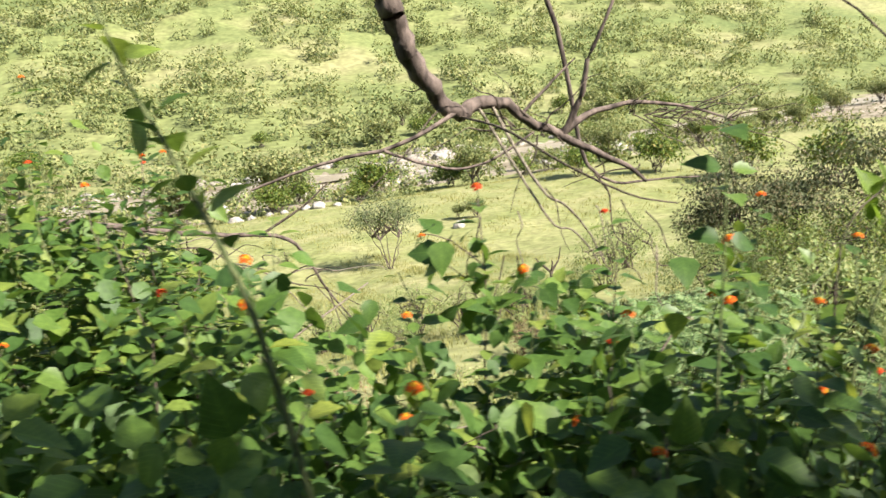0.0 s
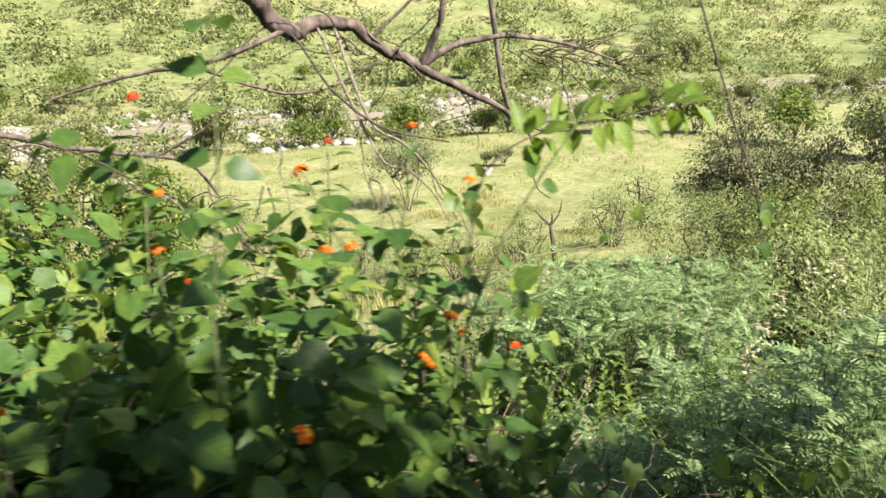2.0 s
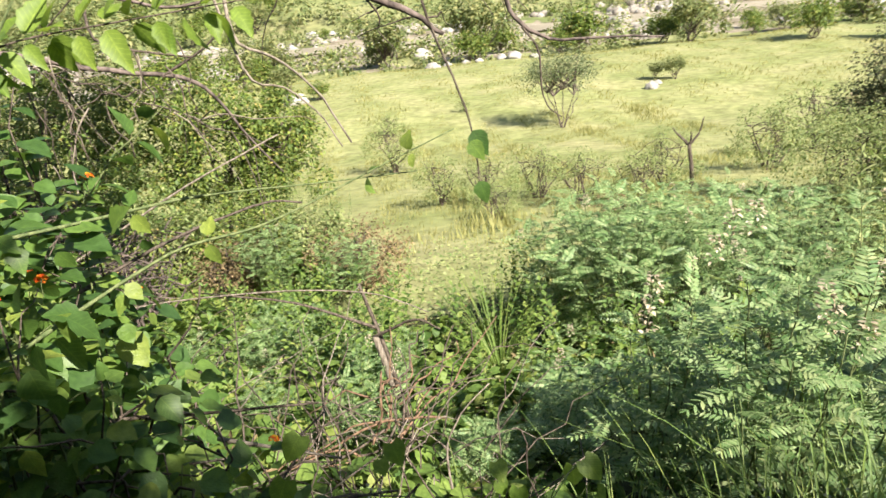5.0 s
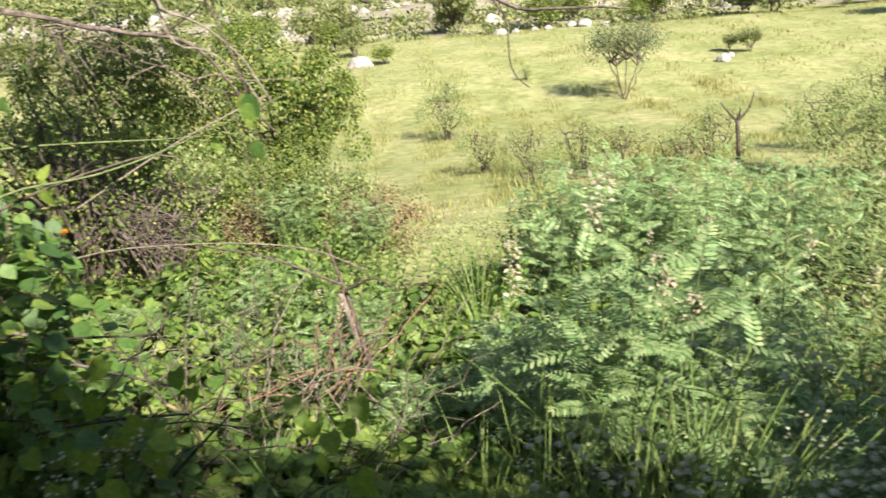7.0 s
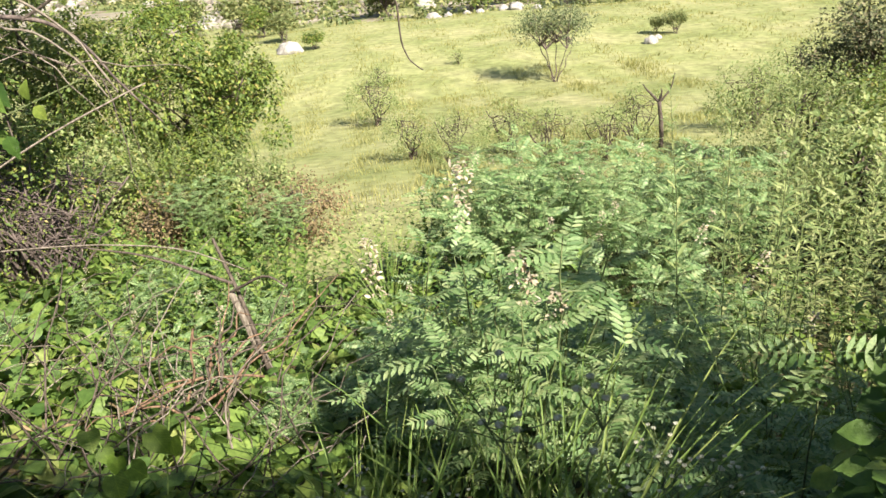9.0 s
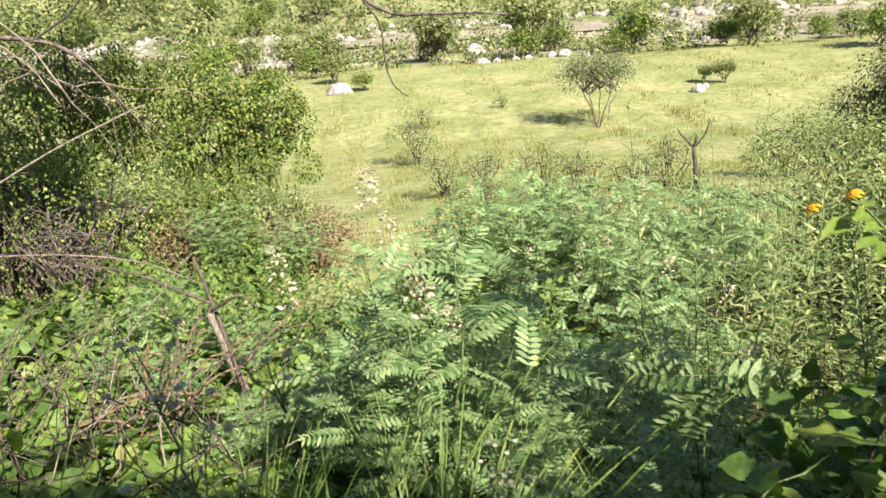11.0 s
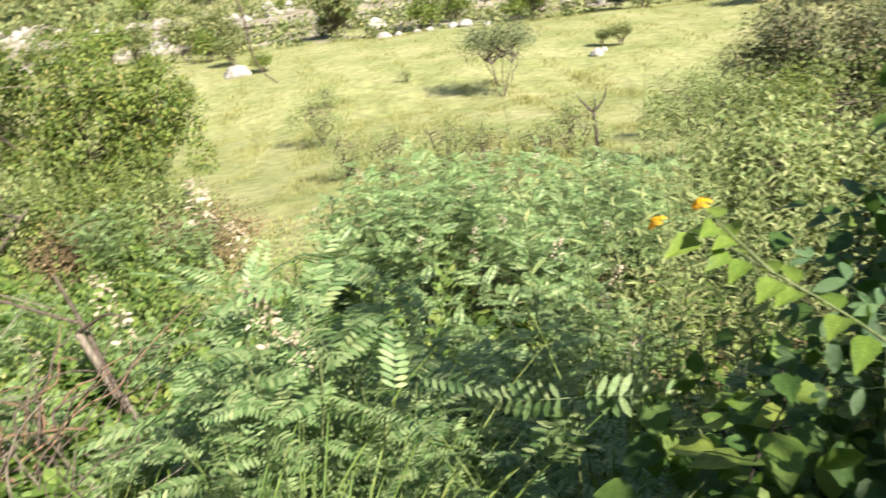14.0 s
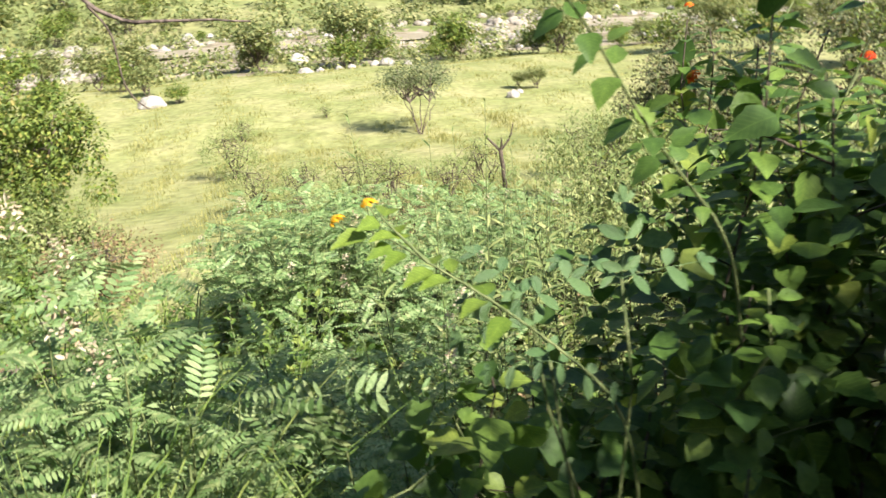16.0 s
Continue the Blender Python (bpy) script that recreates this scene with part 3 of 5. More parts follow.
def vine_mound(at, radius, height, leaves, leaf, label, shape=HEART, material=VINE, group="vine mounds", name="vine_mound"):
    """Scrambling stems under a roof of leaves that face the light."""
    ob = thing(name, at, label, "vine", group)
    a, r = rng.uniform(0, 6.283, leaves), np.sqrt(rng.uniform(0, 1, leaves))
    x, y = np.cos(a) * r * radius, np.sin(a) * r * radius
    lump = 0.75 + 0.35 * waves(x * 5 + at[0], y * 5 + at[1])
    z = height * (1 - r**2.2) * lump * rng.uniform(0.35, 1.0, leaves) ** 0.5 + 0.03
    p = np.stack([x, y, z], -1)
    out = unit(np.stack([x, y, 0 * x + radius * 0.6], -1))
    tip = unit(np.stack([np.cos(a), np.sin(a), -0.5 + 0 * a], -1) + jitter(leaves, 0.5))
    part("foliage", spread(shape, p, bases(tip, unit(out + jitter(leaves, 0.3))), leaf * rng.uniform(0.55, 1.25, leaves)), material, ob, kind="stuff")
    for k in range(4):
        b = rng.uniform(0, 6.28)
        e = np.array([np.cos(b) * radius * 0.85, np.sin(b) * radius * 0.85, height * 0.2])
        part("vine_stem", tube(bend((0, 0, 0), e, height * 0.7, 0.02, 9), 0.004, 0.002, 4), TWIG, ob)
    return ob


def tall_herb(at, height, stems, label, shape=LANCE, leaf=0.06, material=HERB, spread_r=0.18, gap=0.028, group="tall herbs"):
    """Slender upright stalks set with narrow leaves."""
    ob = thing("tall_herb", at, label, "herb", group)
    leaves = []
    for k in range(stems):
        a = rng.uniform(0, 6.28)
        r = spread_r * np.sqrt(rng.uniform(0, 1))
        h = height * rng.uniform(0.7, 1.1)
        tip = np.array([np.cos(a) * r * 1.8, np.sin(a) * r * 1.8, h])
        line = bend((np.cos(a) * r, np.sin(a) * r, -0.1), tip, 0.0, 0.008, 9)
        n = int(h * 0.75 / gap)
        q = np.linspace(0.22, 1.0, n) * 8
        j = np.minimum(q.astype(int), 7)
        p = line[j] + (line[j + 1] - line[j]) * (q - j)[:, None]
        b = np.arange(n) * 2.4
        up = 0.5 + 0.5 * np.linspace(0, 1, n)
        out = unit(np.stack([np.cos(b), np.sin(b), up], -1))
        lens = leaf * (1.15 - 0.6 * np.linspace(0, 1, n) ** 2) * rng.uniform(0.8, 1.2, n)
        part("stem", tube(line, 0.004, 0.0012, 4), STEM, ob)
        leaves.append(spread(shape, p, bases(out, unit(UP + jitter(n, 0.2))), lens))
    part("foliage", joined(leaves), material, ob, kind="stuff")
    return ob


def grass_clump(at, height, blades, label, material=GRASS, radius=0.1, width=0.012, name="grass_clump", group="grass clumps"):
    """Arching blades from one tuft."""
    ob = thing(name, at, label, "grass", group)
    out = []
    for k in range(blades):
        a = rng.uniform(0, 6.28)
        h = height * rng.uniform(0.55, 1.1)
        lean = rng.uniform(0.3, 0.85)
        d = np.array([np.cos(a), np.sin(a), 0])
        s = np.array([-np.sin(a), np.cos(a), 0])
        t = np.linspace(0, 1, 7)[:, None]
        line = d * (radius * 0.4 + lean * h * t**1.8) + UP * h * (t - 0.35 * lean * t**3)
        w = width * (1 - t**1.6) + 0.0008
        v = np.concatenate([line - s * w * 0.5, line + UP * 0.25 * -w, line + s * w * 0.5])
        f = [(i, i + 1, 7 + i + 1) for i in range(6)] + [(i, 8 + i, 7 + i) for i in range(6)] + [(7 + i, 8 + i, 15 + i) for i in range(6)] + [(7 + i, 15 + i, 14 + i) for i in range(6)]
        out.append((v, np.array(f)))
    for one in out[:14]:
        part("blade", one, material, ob)
    part("foliage", joined(out[14:]), material, ob, kind="stuff")
    return ob


def white_herb(at, height, heads, label):
    """A branching herb with loose sprays of small white button flowers."""
    ob = thing("white_flowered_herb", at, label, "herb", "white flowered herbs")
    main = bend((0, 0, -0.1), (rng.normal(0, 0.04), rng.normal(0, 0.04), height * 0.8), 0, 0.01, 8)
    part("stem", tube(main, 0.004, 0.002, 4), STEM, ob)
    tips, twigs = [], []
    for k in range(9):
        i = int(rng.integers(3, 8))
        a = rng.uniform(0, 6.28)
        e = main[i] + np.array([np.cos(a) * 0.13, np.sin(a) * 0.13, rng.uniform(0.1, 0.25)]) * height * 0.9
        br = bend(main[i], e, 0.01, 0.006, 5)
        twigs.append(tube(br, 0.0022, 0.0012, 4))
        for j in range(heads // 9):
            q = e + np.array([*rng.normal(0, 0.028, 2), rng.uniform(0.01, 0.07)])
            twigs.append(tube(bend(br[4], q, 0, 0.002, 4), 0.001, 0.0008, 3))
            tips.append(q)
    part("branchwork", joined(twigs), STEM, ob, kind="stuff")
    tips = np.array(tips)
    for q in tips:
        fl = part("flower", WHITE_HEAD, None, ob)
        fl.location = q
    n = 26
    p = main[rng.integers(1, 7, n)]
    a = rng.uniform(0, 6.28, n)
    out = np.stack([np.cos(a), np.sin(a), rng.uniform(-0.2, 0.5, n)], -1)
    part("foliage", spread(LANCE_WIDE, p, bases(out, unit(UP + jitter(n, 0.2))), 0.06 * rng.uniform(0.6, 1.2, n)), HERB, ob, kind="stuff")
    return ob


def white_head():
    n = 12
    k = np.arange(n)
    a, z = k * 2.399, np.linspace(-0.3, 1, n)
    out = unit(np.stack([np.cos(a) * np.sqrt(1.01 - z**2), np.sin(a) * np.sqrt(1.01 - z**2), z], -1))
    return spread(PETAL, out * 0.0025, bases(unit(np.cross(out, UP + 0.01)), out), 0.005)


WHITE_HEAD = mesh_of("flower", white_head(), WHITE)


def scatter_copy(ob, x, y, size=1.0, turn=None, sink=0.03, lean=3.0):
    """Another plant like ob on the ground at x, y."""
    turn = rng.uniform(0, 360) if turn is None else turn
    return copy_thing(ob, pose(x, y, float(ground(x, y)) - sink, rng.normal(0, lean), rng.normal(0, lean), turn) @ Matrix.Scale(size, 4))


def on(x, y, lift=-0.03):
    return (x, y, float(ground(x, y)) + lift)


def sprigs(at, stems, label, leaf=0.06, gap=0.07, lo=0.35, meshes=None, flower=None, radius=0.005, bloom=0.95, bark=STEM, flat=False):
    """A shrub of a few long stems along given lines, with opposite leaves past lo and a flower head at each tip."""
    meshes = meshes or LANTANA_LEAVES
    ob = thing("lantana_shrub", at, label, "shrub", "lantana shrubs")
    for line in stems:
        g = np.array(line, float) - np.array(at)
        q = np.linspace(0, len(g) - 1, 24)
        g = np.stack([np.interp(q, np.arange(len(g)), g[:, k]) for k in range(3)], -1)
        g[1:-1] = (g[:-2] + 2 * g[1:-1] + g[2:]) / 4
        part("stem", tube(g, radius, radius * 0.35, 6), bark, ob)
        d = unit(np.gradient(g, axis=0))
        n = max(2, int(np.linalg.norm(np.diff(g, axis=0), axis=1).sum() * (1 - lo) / gap))
        for i, t in enumerate(np.linspace(lo, 0.98, n)):
            j = int(t * 22)
            side = unit(np.cross(d[j], UP if flat else [np.cos(i * 1.57), np.sin(i * 1.57), 0.4]))
            for s in (-1, 1):
                tip = unit(side * s + d[j] * rng.uniform(0.2, 0.6) - UP * rng.uniform(0.0, 0.25 if flat else 0.5))
                add_leaf(ob, meshes[int(rng.integers(len(meshes)))], g[j] + tip * 0.012, bases(tip[None], unit(UP + rng.normal(0, 0.25, 3) + [0, -0.5, 0])[None])[0], leaf * rng.uniform(0.7, 1.2))
        if flower:
            add_flower(ob, g[-1] + d[-1] * 0.02, flower, bloom, d[-1] + UP * 0.7)
    return ob


# ---- near lantana thicket beside the path ----
def clear(p):
    """Keeps leaves off the walking line."""
    s = p[:, 0] * ACROSS[0] + p[:, 1] * ACROSS[1]
    return s > 0.66


NEAR = "leafy green lantana shrub with orange and red flower heads"
for x, y, top, r, n, k, m in ((-1.45, 0.8, 1.36, 0.5, 9, 70, 300), (-0.85, 1.0, 1.36, 0.48, 10, 130, 420), (-0.3, 1.12, 1.24, 0.45, 10, 160, 460), (0.15, 1.25, 1.16, 0.42, 10, 170, 440), (0.55, 1.4, 1.12, 0.4, 10, 170, 400),
                              (-1.25, 1.6, 1.42, 0.55, 9, 50, 420), (-0.6, 1.75, 1.36, 0.55, 11, 80, 440), (0.05, 1.85, 1.27, 0.5, 12, 90, 330), (0.5, 1.95, 1.22, 0.42, 12, 80, 230), (-1.5, 2.2, 1.65, 0.55, 11, 30, 420),
                              (-1.25, 2.55, 1.55, 0.6, 9, 20, 360), (-0.6, 2.6, 0.85, 0.5, 8, 20, 260), (0.1, 2.5, 0.3, 0.35, 7, 20, 150), (-1.65, 3.0, 1.85, 0.55, 12, 10, 380), (-1.25, 2.75, 1.6, 0.4, 12, 10, 240)):
    b = on(x, y)
    lantana(b, top - b[2], r, n, NEAR, k, 0.086, 6 if y < 1.7 else 3, keep=clear, density=1.1, bare=0.3 if x > 0.5 else 0.15, fill=m)
b = on(0.9, 1.7)
lantana(b, 1.15 - b[2], 0.3, 10, "lantana shrub with dark bare lower twigs and orange flowers", 140, 0.07, 7, keep=clear, bare=0.6, density=0.9, fill=110)
b = on(0.8, 1.38)
lantana(b, 0.55 - b[2], 0.36, 8, "low leafy lantana shrub with a few orange flowers", 110, 0.075, 3, keep=clear, bare=0.2, fill=170)
b = on(1.2, 1.75)
lantana(b, 0.3 - b[2], 0.32, 7, "low leafy lantana shrub with a few orange flowers", 70, 0.07, 2, keep=clear, bare=0.2, fill=130)

snag = thing("dead_twigs", on(0.95, 1.8), "tangle of dark bare twigs inside the lantana thicket", "twigs")
for k in range(34):
    a = np.array([rng.normal(0, 0.16), rng.normal(0, 0.1), rng.uniform(0.3, 1.2)])
    e = a + np.array([rng.normal(0.12, 0.22), rng.normal(0, 0.14), rng.normal(0.05, 0.14)])
    part("twig", tube(bend(a, e, 0.02, 0.015, 7), 0.0042, 0.002, 5), TWIG, snag)


def clear_right(p):
    """Keeps the farther thicket a step away from the walking line."""
    return p[:, 0] * ACROSS[0] + p[:, 1] * ACROSS[1] > 0.72 + np.clip(p[:, 2] - 0.5, 0, 1) * 0.5


RIGHT = "shaded lantana shrub with broad leaves and a few red flowers"
for x, y, top, r, n, k, m in ((4.2, 2.85, 0.92, 0.36, 12, 130, 170), (4.55, 2.9, 1.12, 0.42, 12, 120, 200), (4.8, 3.35, 1.25, 0.5, 11, 50, 220), (5.1, 2.95, 1.35, 0.5, 11, 50, 220), (5.7, 3.3, 1.6, 0.55, 10, 20, 240), (4.3, 3.4, 0.9, 0.4, 10, 50, 180)):
    b = on(x, y)
    lantana(b, top - b[2], r, n, RIGHT, k, 0.068, 2, keep=clear_right, density=1.5, fill=m)
for x, y, top, r, n, k, m in ((3.74, 2.56, 0.4, 0.3, 9, 100, 150), (4.0, 2.6, 0.36, 0.28, 9, 80, 110), (4.35, 2.7, 0.4, 0.28, 8, 60, 120), (3.9, 2.95, 0.35, 0.3, 8, 40, 130)):
    b = on(x, y)
    lantana(b, top - b[2], r, n, "low shaded lantana shrub with broad dark leaves", k, 0.09, 0, keep=clear_right, density=0.7, fill=m)

# ---- bare limb of a tree that leans over the slope ----
tree = thing("leaning_tree", on(-4.2, 3.9, -0.2), "old tree with dark rough bark, bare crooked twigs and unseen crowns added for shade", "tree")
base = np.array(tree.location)


def limb(name, pts, r0, r1, material=BARK, sides=8, parent=tree):
    p = np.array(pts, float) - np.array(parent.location)
    q = np.linspace(0, len(p) - 1, len(p) * 3)
    fine = np.stack([np.interp(q, np.arange(len(p)), p[:, k]) for k in range(3)], -1)
    fine[1:-1] = (fine[:-2] + fine[1:-1] * 2 + fine[2:]) / 4
    fine[1:-1] += rng.normal(0, r0 * 0.12, fine[1:-1].shape)
    return part(name, tube(fine, r0, r1, sides), material, parent)


# Two leaf crowns and their limbs, added above view to shade the hollow.
p, out, c = crown(8000, np.array([-2.85, 6.1, 5.3]) - base, (2.5, 2.1, 0.7), 60, 0.6, 0.2)
part("crown", spread(LEAF4, p, leaf_turns(out), 0.14 * rng.uniform(0.7, 1.3, 8000)), BUSH, tree, kind="stuff")
p, out, c = crown(5400, np.array([-0.15, 3.2, 4.9]) - base, (1.8, 1.3, 0.45), 46, 0.5, 0.1)
part("crown", spread(LEAF4, p, leaf_turns(out), 0.14 * rng.uniform(0.7, 1.3, 5400)), BUSH, tree, kind="stuff")
limb("limb", [(-3.0, 3.6, 4.5), (-2.0, 3.4, 4.9), (-1.0, 3.2, 4.9), (0.4, 3.2, 5.0)], 0.05, 0.02)
limb("limb", [(-3.0, 3.6, 4.5), (-2.9, 4.6, 5.2), (-2.9, 5.6, 5.4), (-2.5, 7.0, 5.5)], 0.06, 0.02)
limb("trunk", [(-4.2, 3.9, -2.4), (-4.1, 3.9, -0.5), (-3.8, 3.8, 1.2), (-3.3, 3.7, 2.8), (-3.0, 3.6, 4.5), (-3.1, 3.5, 6.5)], 0.2, 0.08, sides=10)
limb("limb", [(-3.3, 3.7, 2.8), (-2.2, 3.4, 3.0), (-1.2, 3.2, 2.9), (-0.5, 3.15, 2.5), (-0.18, 3.18, 2.05), (-0.11, 3.2, 1.86)], 0.09, 0.055)
limb("limb", [(-0.11, 3.2, 1.86), (-0.07, 3.26, 1.71), (-0.02, 3.33, 1.6), (0.05, 3.39, 1.5), (0.14, 3.45, 1.4), (0.23, 3.52, 1.45), (0.35, 3.58, 1.45), (0.49, 3.65, 1.34), (0.68, 3.71, 1.23), (0.88, 3.77, 1.12), (1.03, 3.84, 1.03), (1.15, 3.9, 0.93)], 0.055, 0.01)
limb("branch", [(0.66, 3.73, 1.24), (0.84, 3.81, 1.34), (1.07, 3.88, 1.37), (1.38, 3.94, 1.32), (1.69, 4.0, 1.2)], 0.022, 0.005, sides=6)
limb("branch", [(0.67, 3.71, 1.24), (0.78, 3.67, 1.42), (0.8, 3.63, 1.6), (0.89, 3.6, 1.76), (1.0, 3.6, 2.0)], 0.02, 0.006, sides=6)
limb("branch", [(0.47, 3.62, 1.38), (0.64, 3.65, 1.53), (0.76, 3.7, 1.62)], 0.01, 0.004, sides=5)
limb("branch", [(-0.83, 3.2, 1.18), (-0.61, 3.22, 1.24), (-0.41, 3.24, 1.28), (-0.22, 3.26, 1.29), (-0.05, 3.28, 1.34), (0.12, 3.4, 1.42)], 0.006, 0.012, sides=5)
limb("branch", [(-0.22, 3.25, 1.29), (-0.07, 3.34, 1.21), (0.11, 3.42, 1.15), (0.27, 3.51, 1.16), (0.51, 3.6, 1.28)], 0.008, 0.006, sides=5)
for k in range(26):
    t = rng.uniform(0.2, 1)
    a = np.array([0.84, 3.81, 1.34]) + np.array([0.85, 0.19, -0.14]) * t
    e = a + np.array([rng.uniform(0.05, 0.45), rng.normal(0, 0.12), rng.uniform(-0.35, 0.15)])
    limb("twig", bend(a, e, 0.03, 0.012, 5), 0.004, 0.0015, TWIG, 4)
for k in range(16):
    t = rng.uniform(0, 1)
    a = np.array([0.05, 3.4, 1.48]) + np.array([1.1, 0.5, -0.5]) * t
    e = a + np.array([rng.normal(0, 0.25), rng.normal(0, 0.15), rng.uniform(-0.5, 0.35)])
    limb("twig", bend(a, e, 0.03, 0.02, 6), 0.005, 0.0015, TWIG, 4)
limb("limb", [(-3.0, 3.6, 4.5), (-1.8, 4.6, 4.3), (-0.4, 5.2, 3.8), (0.6, 5.35, 3.0), (1.0, 5.4, 1.9), (1.11, 5.4, 0.92), (1.21, 5.41, 0.78), (1.4, 5.47, 0.67), (1.75, 5.53, 0.68), (2.08, 5.6, 0.65)], 0.03, 0.005)
limb("twig", [(1.21, 5.41, 0.78), (1.32, 5.42, 0.64), (1.32, 5.42, 0.37), (1.36, 5.43, 0.25), (1.45, 5.43, 0.19)], 0.008, 0.004, TWIG, 5)
limb("limb", [(-3.8, 3.8, 1.2), (-3.0, 4.4, 1.1), (-2.2, 4.8, 0.85), (-1.71, 5.0, 0.69), (-1.15, 5.15, 0.61), (-1.05, 5.3, 0.43), (-0.95, 5.45, 0.08), (-0.79, 5.6, -0.24)], 0.028, 0.006)
limb("branch", [(-1.32, 5.1, 0.62), (-0.99, 5.2, 0.79), (-0.78, 5.2, 0.95)], 0.012, 0.005, TWIG, 5)
for k in range(34):
    a = np.array([-2.4, 4.7, 0.9]) + np.array([1.5, 0.7, -0.8]) * rng.uniform(0, 1)
    e = a + np.array([rng.normal(0.1, 0.4), rng.normal(0, 0.3), rng.uniform(-0.8, 0.3)])
    limb("twig", bend(a, e, 0.05, 0.03, 6), 0.006, 0.002, PALE if k % 3 == 0 else TWIG, 4)
limb("twig", [(1.0, 3.6, 2.0), (1.3, 2.9, 1.95), (1.52, 2.4, 1.6), (1.61, 2.25, 1.21), (1.65, 2.24, 1.09), (1.7, 2.23, 0.97), (1.72, 2.22, 0.88), (1.73, 2.21, 0.75)], 0.005, 0.0015, TWIG, 5)
for q, s in (((1.72, 2.21, 0.91), 0.06), ((1.715, 2.2, 0.89), 0.05), ((1.73, 2.2, 0.8), 0.05)):
    add_leaf(tree, LANTANA_LEAVES[1], np.array(q) - base, bases(np.array([[rng.normal(0, 0.6), -0.3, -0.8]]), np.array([[0.2, -1.0, 0.4]]))[0], s)
pole = thing("dry_cane", (-1.9, 4.4, -0.5), "long pale dry cane leaning through the scrub", "cane")
limb("cane", [(-1.9, 4.4, -0.55), (-1.2, 4.87, -0.13), (-0.78, 5.13, 0.06), (-0.6, 5.3, 0.14)], 0.009, 0.006, PALE, 6, pole)

for line in ([(-1.76, 3.4, -1.01), (-1.1, 3.5, -0.93), (-0.53, 3.6, -0.95)], [(-0.87, 2.7, -1.12), (-0.21, 2.75, -0.93), (0.23, 2.8, -0.85)],
             [(0.4, 2.9, -1.19), (0.7, 3.0, -0.94), (1.01, 3.1, -0.71), (1.05, 3.2, -0.64)], [(1.27, 3.1, -1.02), (1.22, 3.17, -0.75), (1.3, 3.23, -0.58), (1.41, 3.3, -0.48)],
             [(-1.08, 3.4, -0.47), (-0.51, 3.52, -0.32), (0.3, 3.65, -0.26), (0.72, 3.77, -0.31), (0.94, 3.9, -0.48)]):
    loose = thing("dry_cane", line[0], "thin pale dry cane lying across the undergrowth", "cane", "dry canes")
    limb("cane", line, 0.006, 0.003, PALE, 5, loose)

# ---- dry bramble stems on the slope ----
canes = thing("dry_bramble", on(-0.2, 2.6), "tangle of dry brown arching bramble stems", "bramble")
for k in range(26):
    a = np.array([rng.normal(0, 0.5), rng.normal(0, 0.35), 0.0])
    e = a + np.array([rng.normal(0.3, 0.6), rng.normal(0.1, 0.5), rng.uniform(0.2, 1.0)])
    part("cane", tube(bend(a, e, rng.uniform(0.0, 0.35), 0.025, 9), 0.006, 0.002, 5), TWIG if k % 3 else PALE, canes)
for x, y, s in ((0.5, 2.9, 0.9), (-1.1, 3.2, 0.9), (1.05, 3.25, 0.85), (0.6, 2.2, 0.9), (1.2, 2.6, 0.8)):
    scatter_copy(canes, x, y, s)

# ---- feathery shrubs on the slope ----
FEATHER = "blue-green feathery shrub with pinnate leaves and pale seed spikes"
pinnate_shrub(on(2.58, 3.12), 1.68, 0.4, 17, FEATHER, 0.165, 12, ((2.6, 2.96, 0.13), (2.63, 2.95, 0.06), (2.4, 3.12, 0.34), (2.34, 3.2, 0.28), (2.72, 2.93, 0.02)), True)
pinnate_shrub(on(3.0, 2.85), 0.85, 0.34, 9, FEATHER, 0.16, 9, (), True)
feather = [pinnate_shrub(on(2.15, 3.5), 1.35, 0.4, 14, FEATHER, 0.165, 12, ((2.09, 3.03, 0.1), (2.07, 3.08, -0.05), (2.3, 3.4, 0.1))), pinnate_shrub(on(2.9, 3.6), 1.1, 0.42, 13, FEATHER, 0.165, 12), pinnate_shrub(on(1.8, 6.6), 1.75, 0.75, 21, FEATHER, 0.17, 15, ((1.5, 6.3, -0.75), (2.3, 6.5, -0.95)))]
for x, y, s in ((2.45, 3.75, 0.95), (3.35, 3.35, 0.7), (1.75, 3.9, 0.8), (3.7, 3.0, 0.6), (3.0, 4.4, 0.8), (1.5, 4.5, 0.6), (2.4, 5.0, 0.75), (3.8, 3.7, 0.75), (3.3, 5.2, 0.85), (3.3, 3.0, 0.62)):
    scatter_copy(feather[int(rng.integers(2))], x, y, s)
for x, y, s in ((1.2, 6.9, 0.85), (2.3, 7.1, 0.95), (1.7, 7.5, 0.95), (2.9, 6.4, 0.85), (2.9, 8.0, 0.9), (-2.8, 8.2, 0.75), (-1.7, 8.2, 0.65), (3.4, 7.2, 0.9), (-1.0, 5.4, 0.55), (0.1, 5.0, 0.5)):
    scatter_copy(feather[2], x, y, s)

for k in range(9):
    scatter_copy(feather[k % 2], rng.uniform(-2.4, 1.4), rng.uniform(3.2, 6.6), rng.uniform(0.4, 0.6))

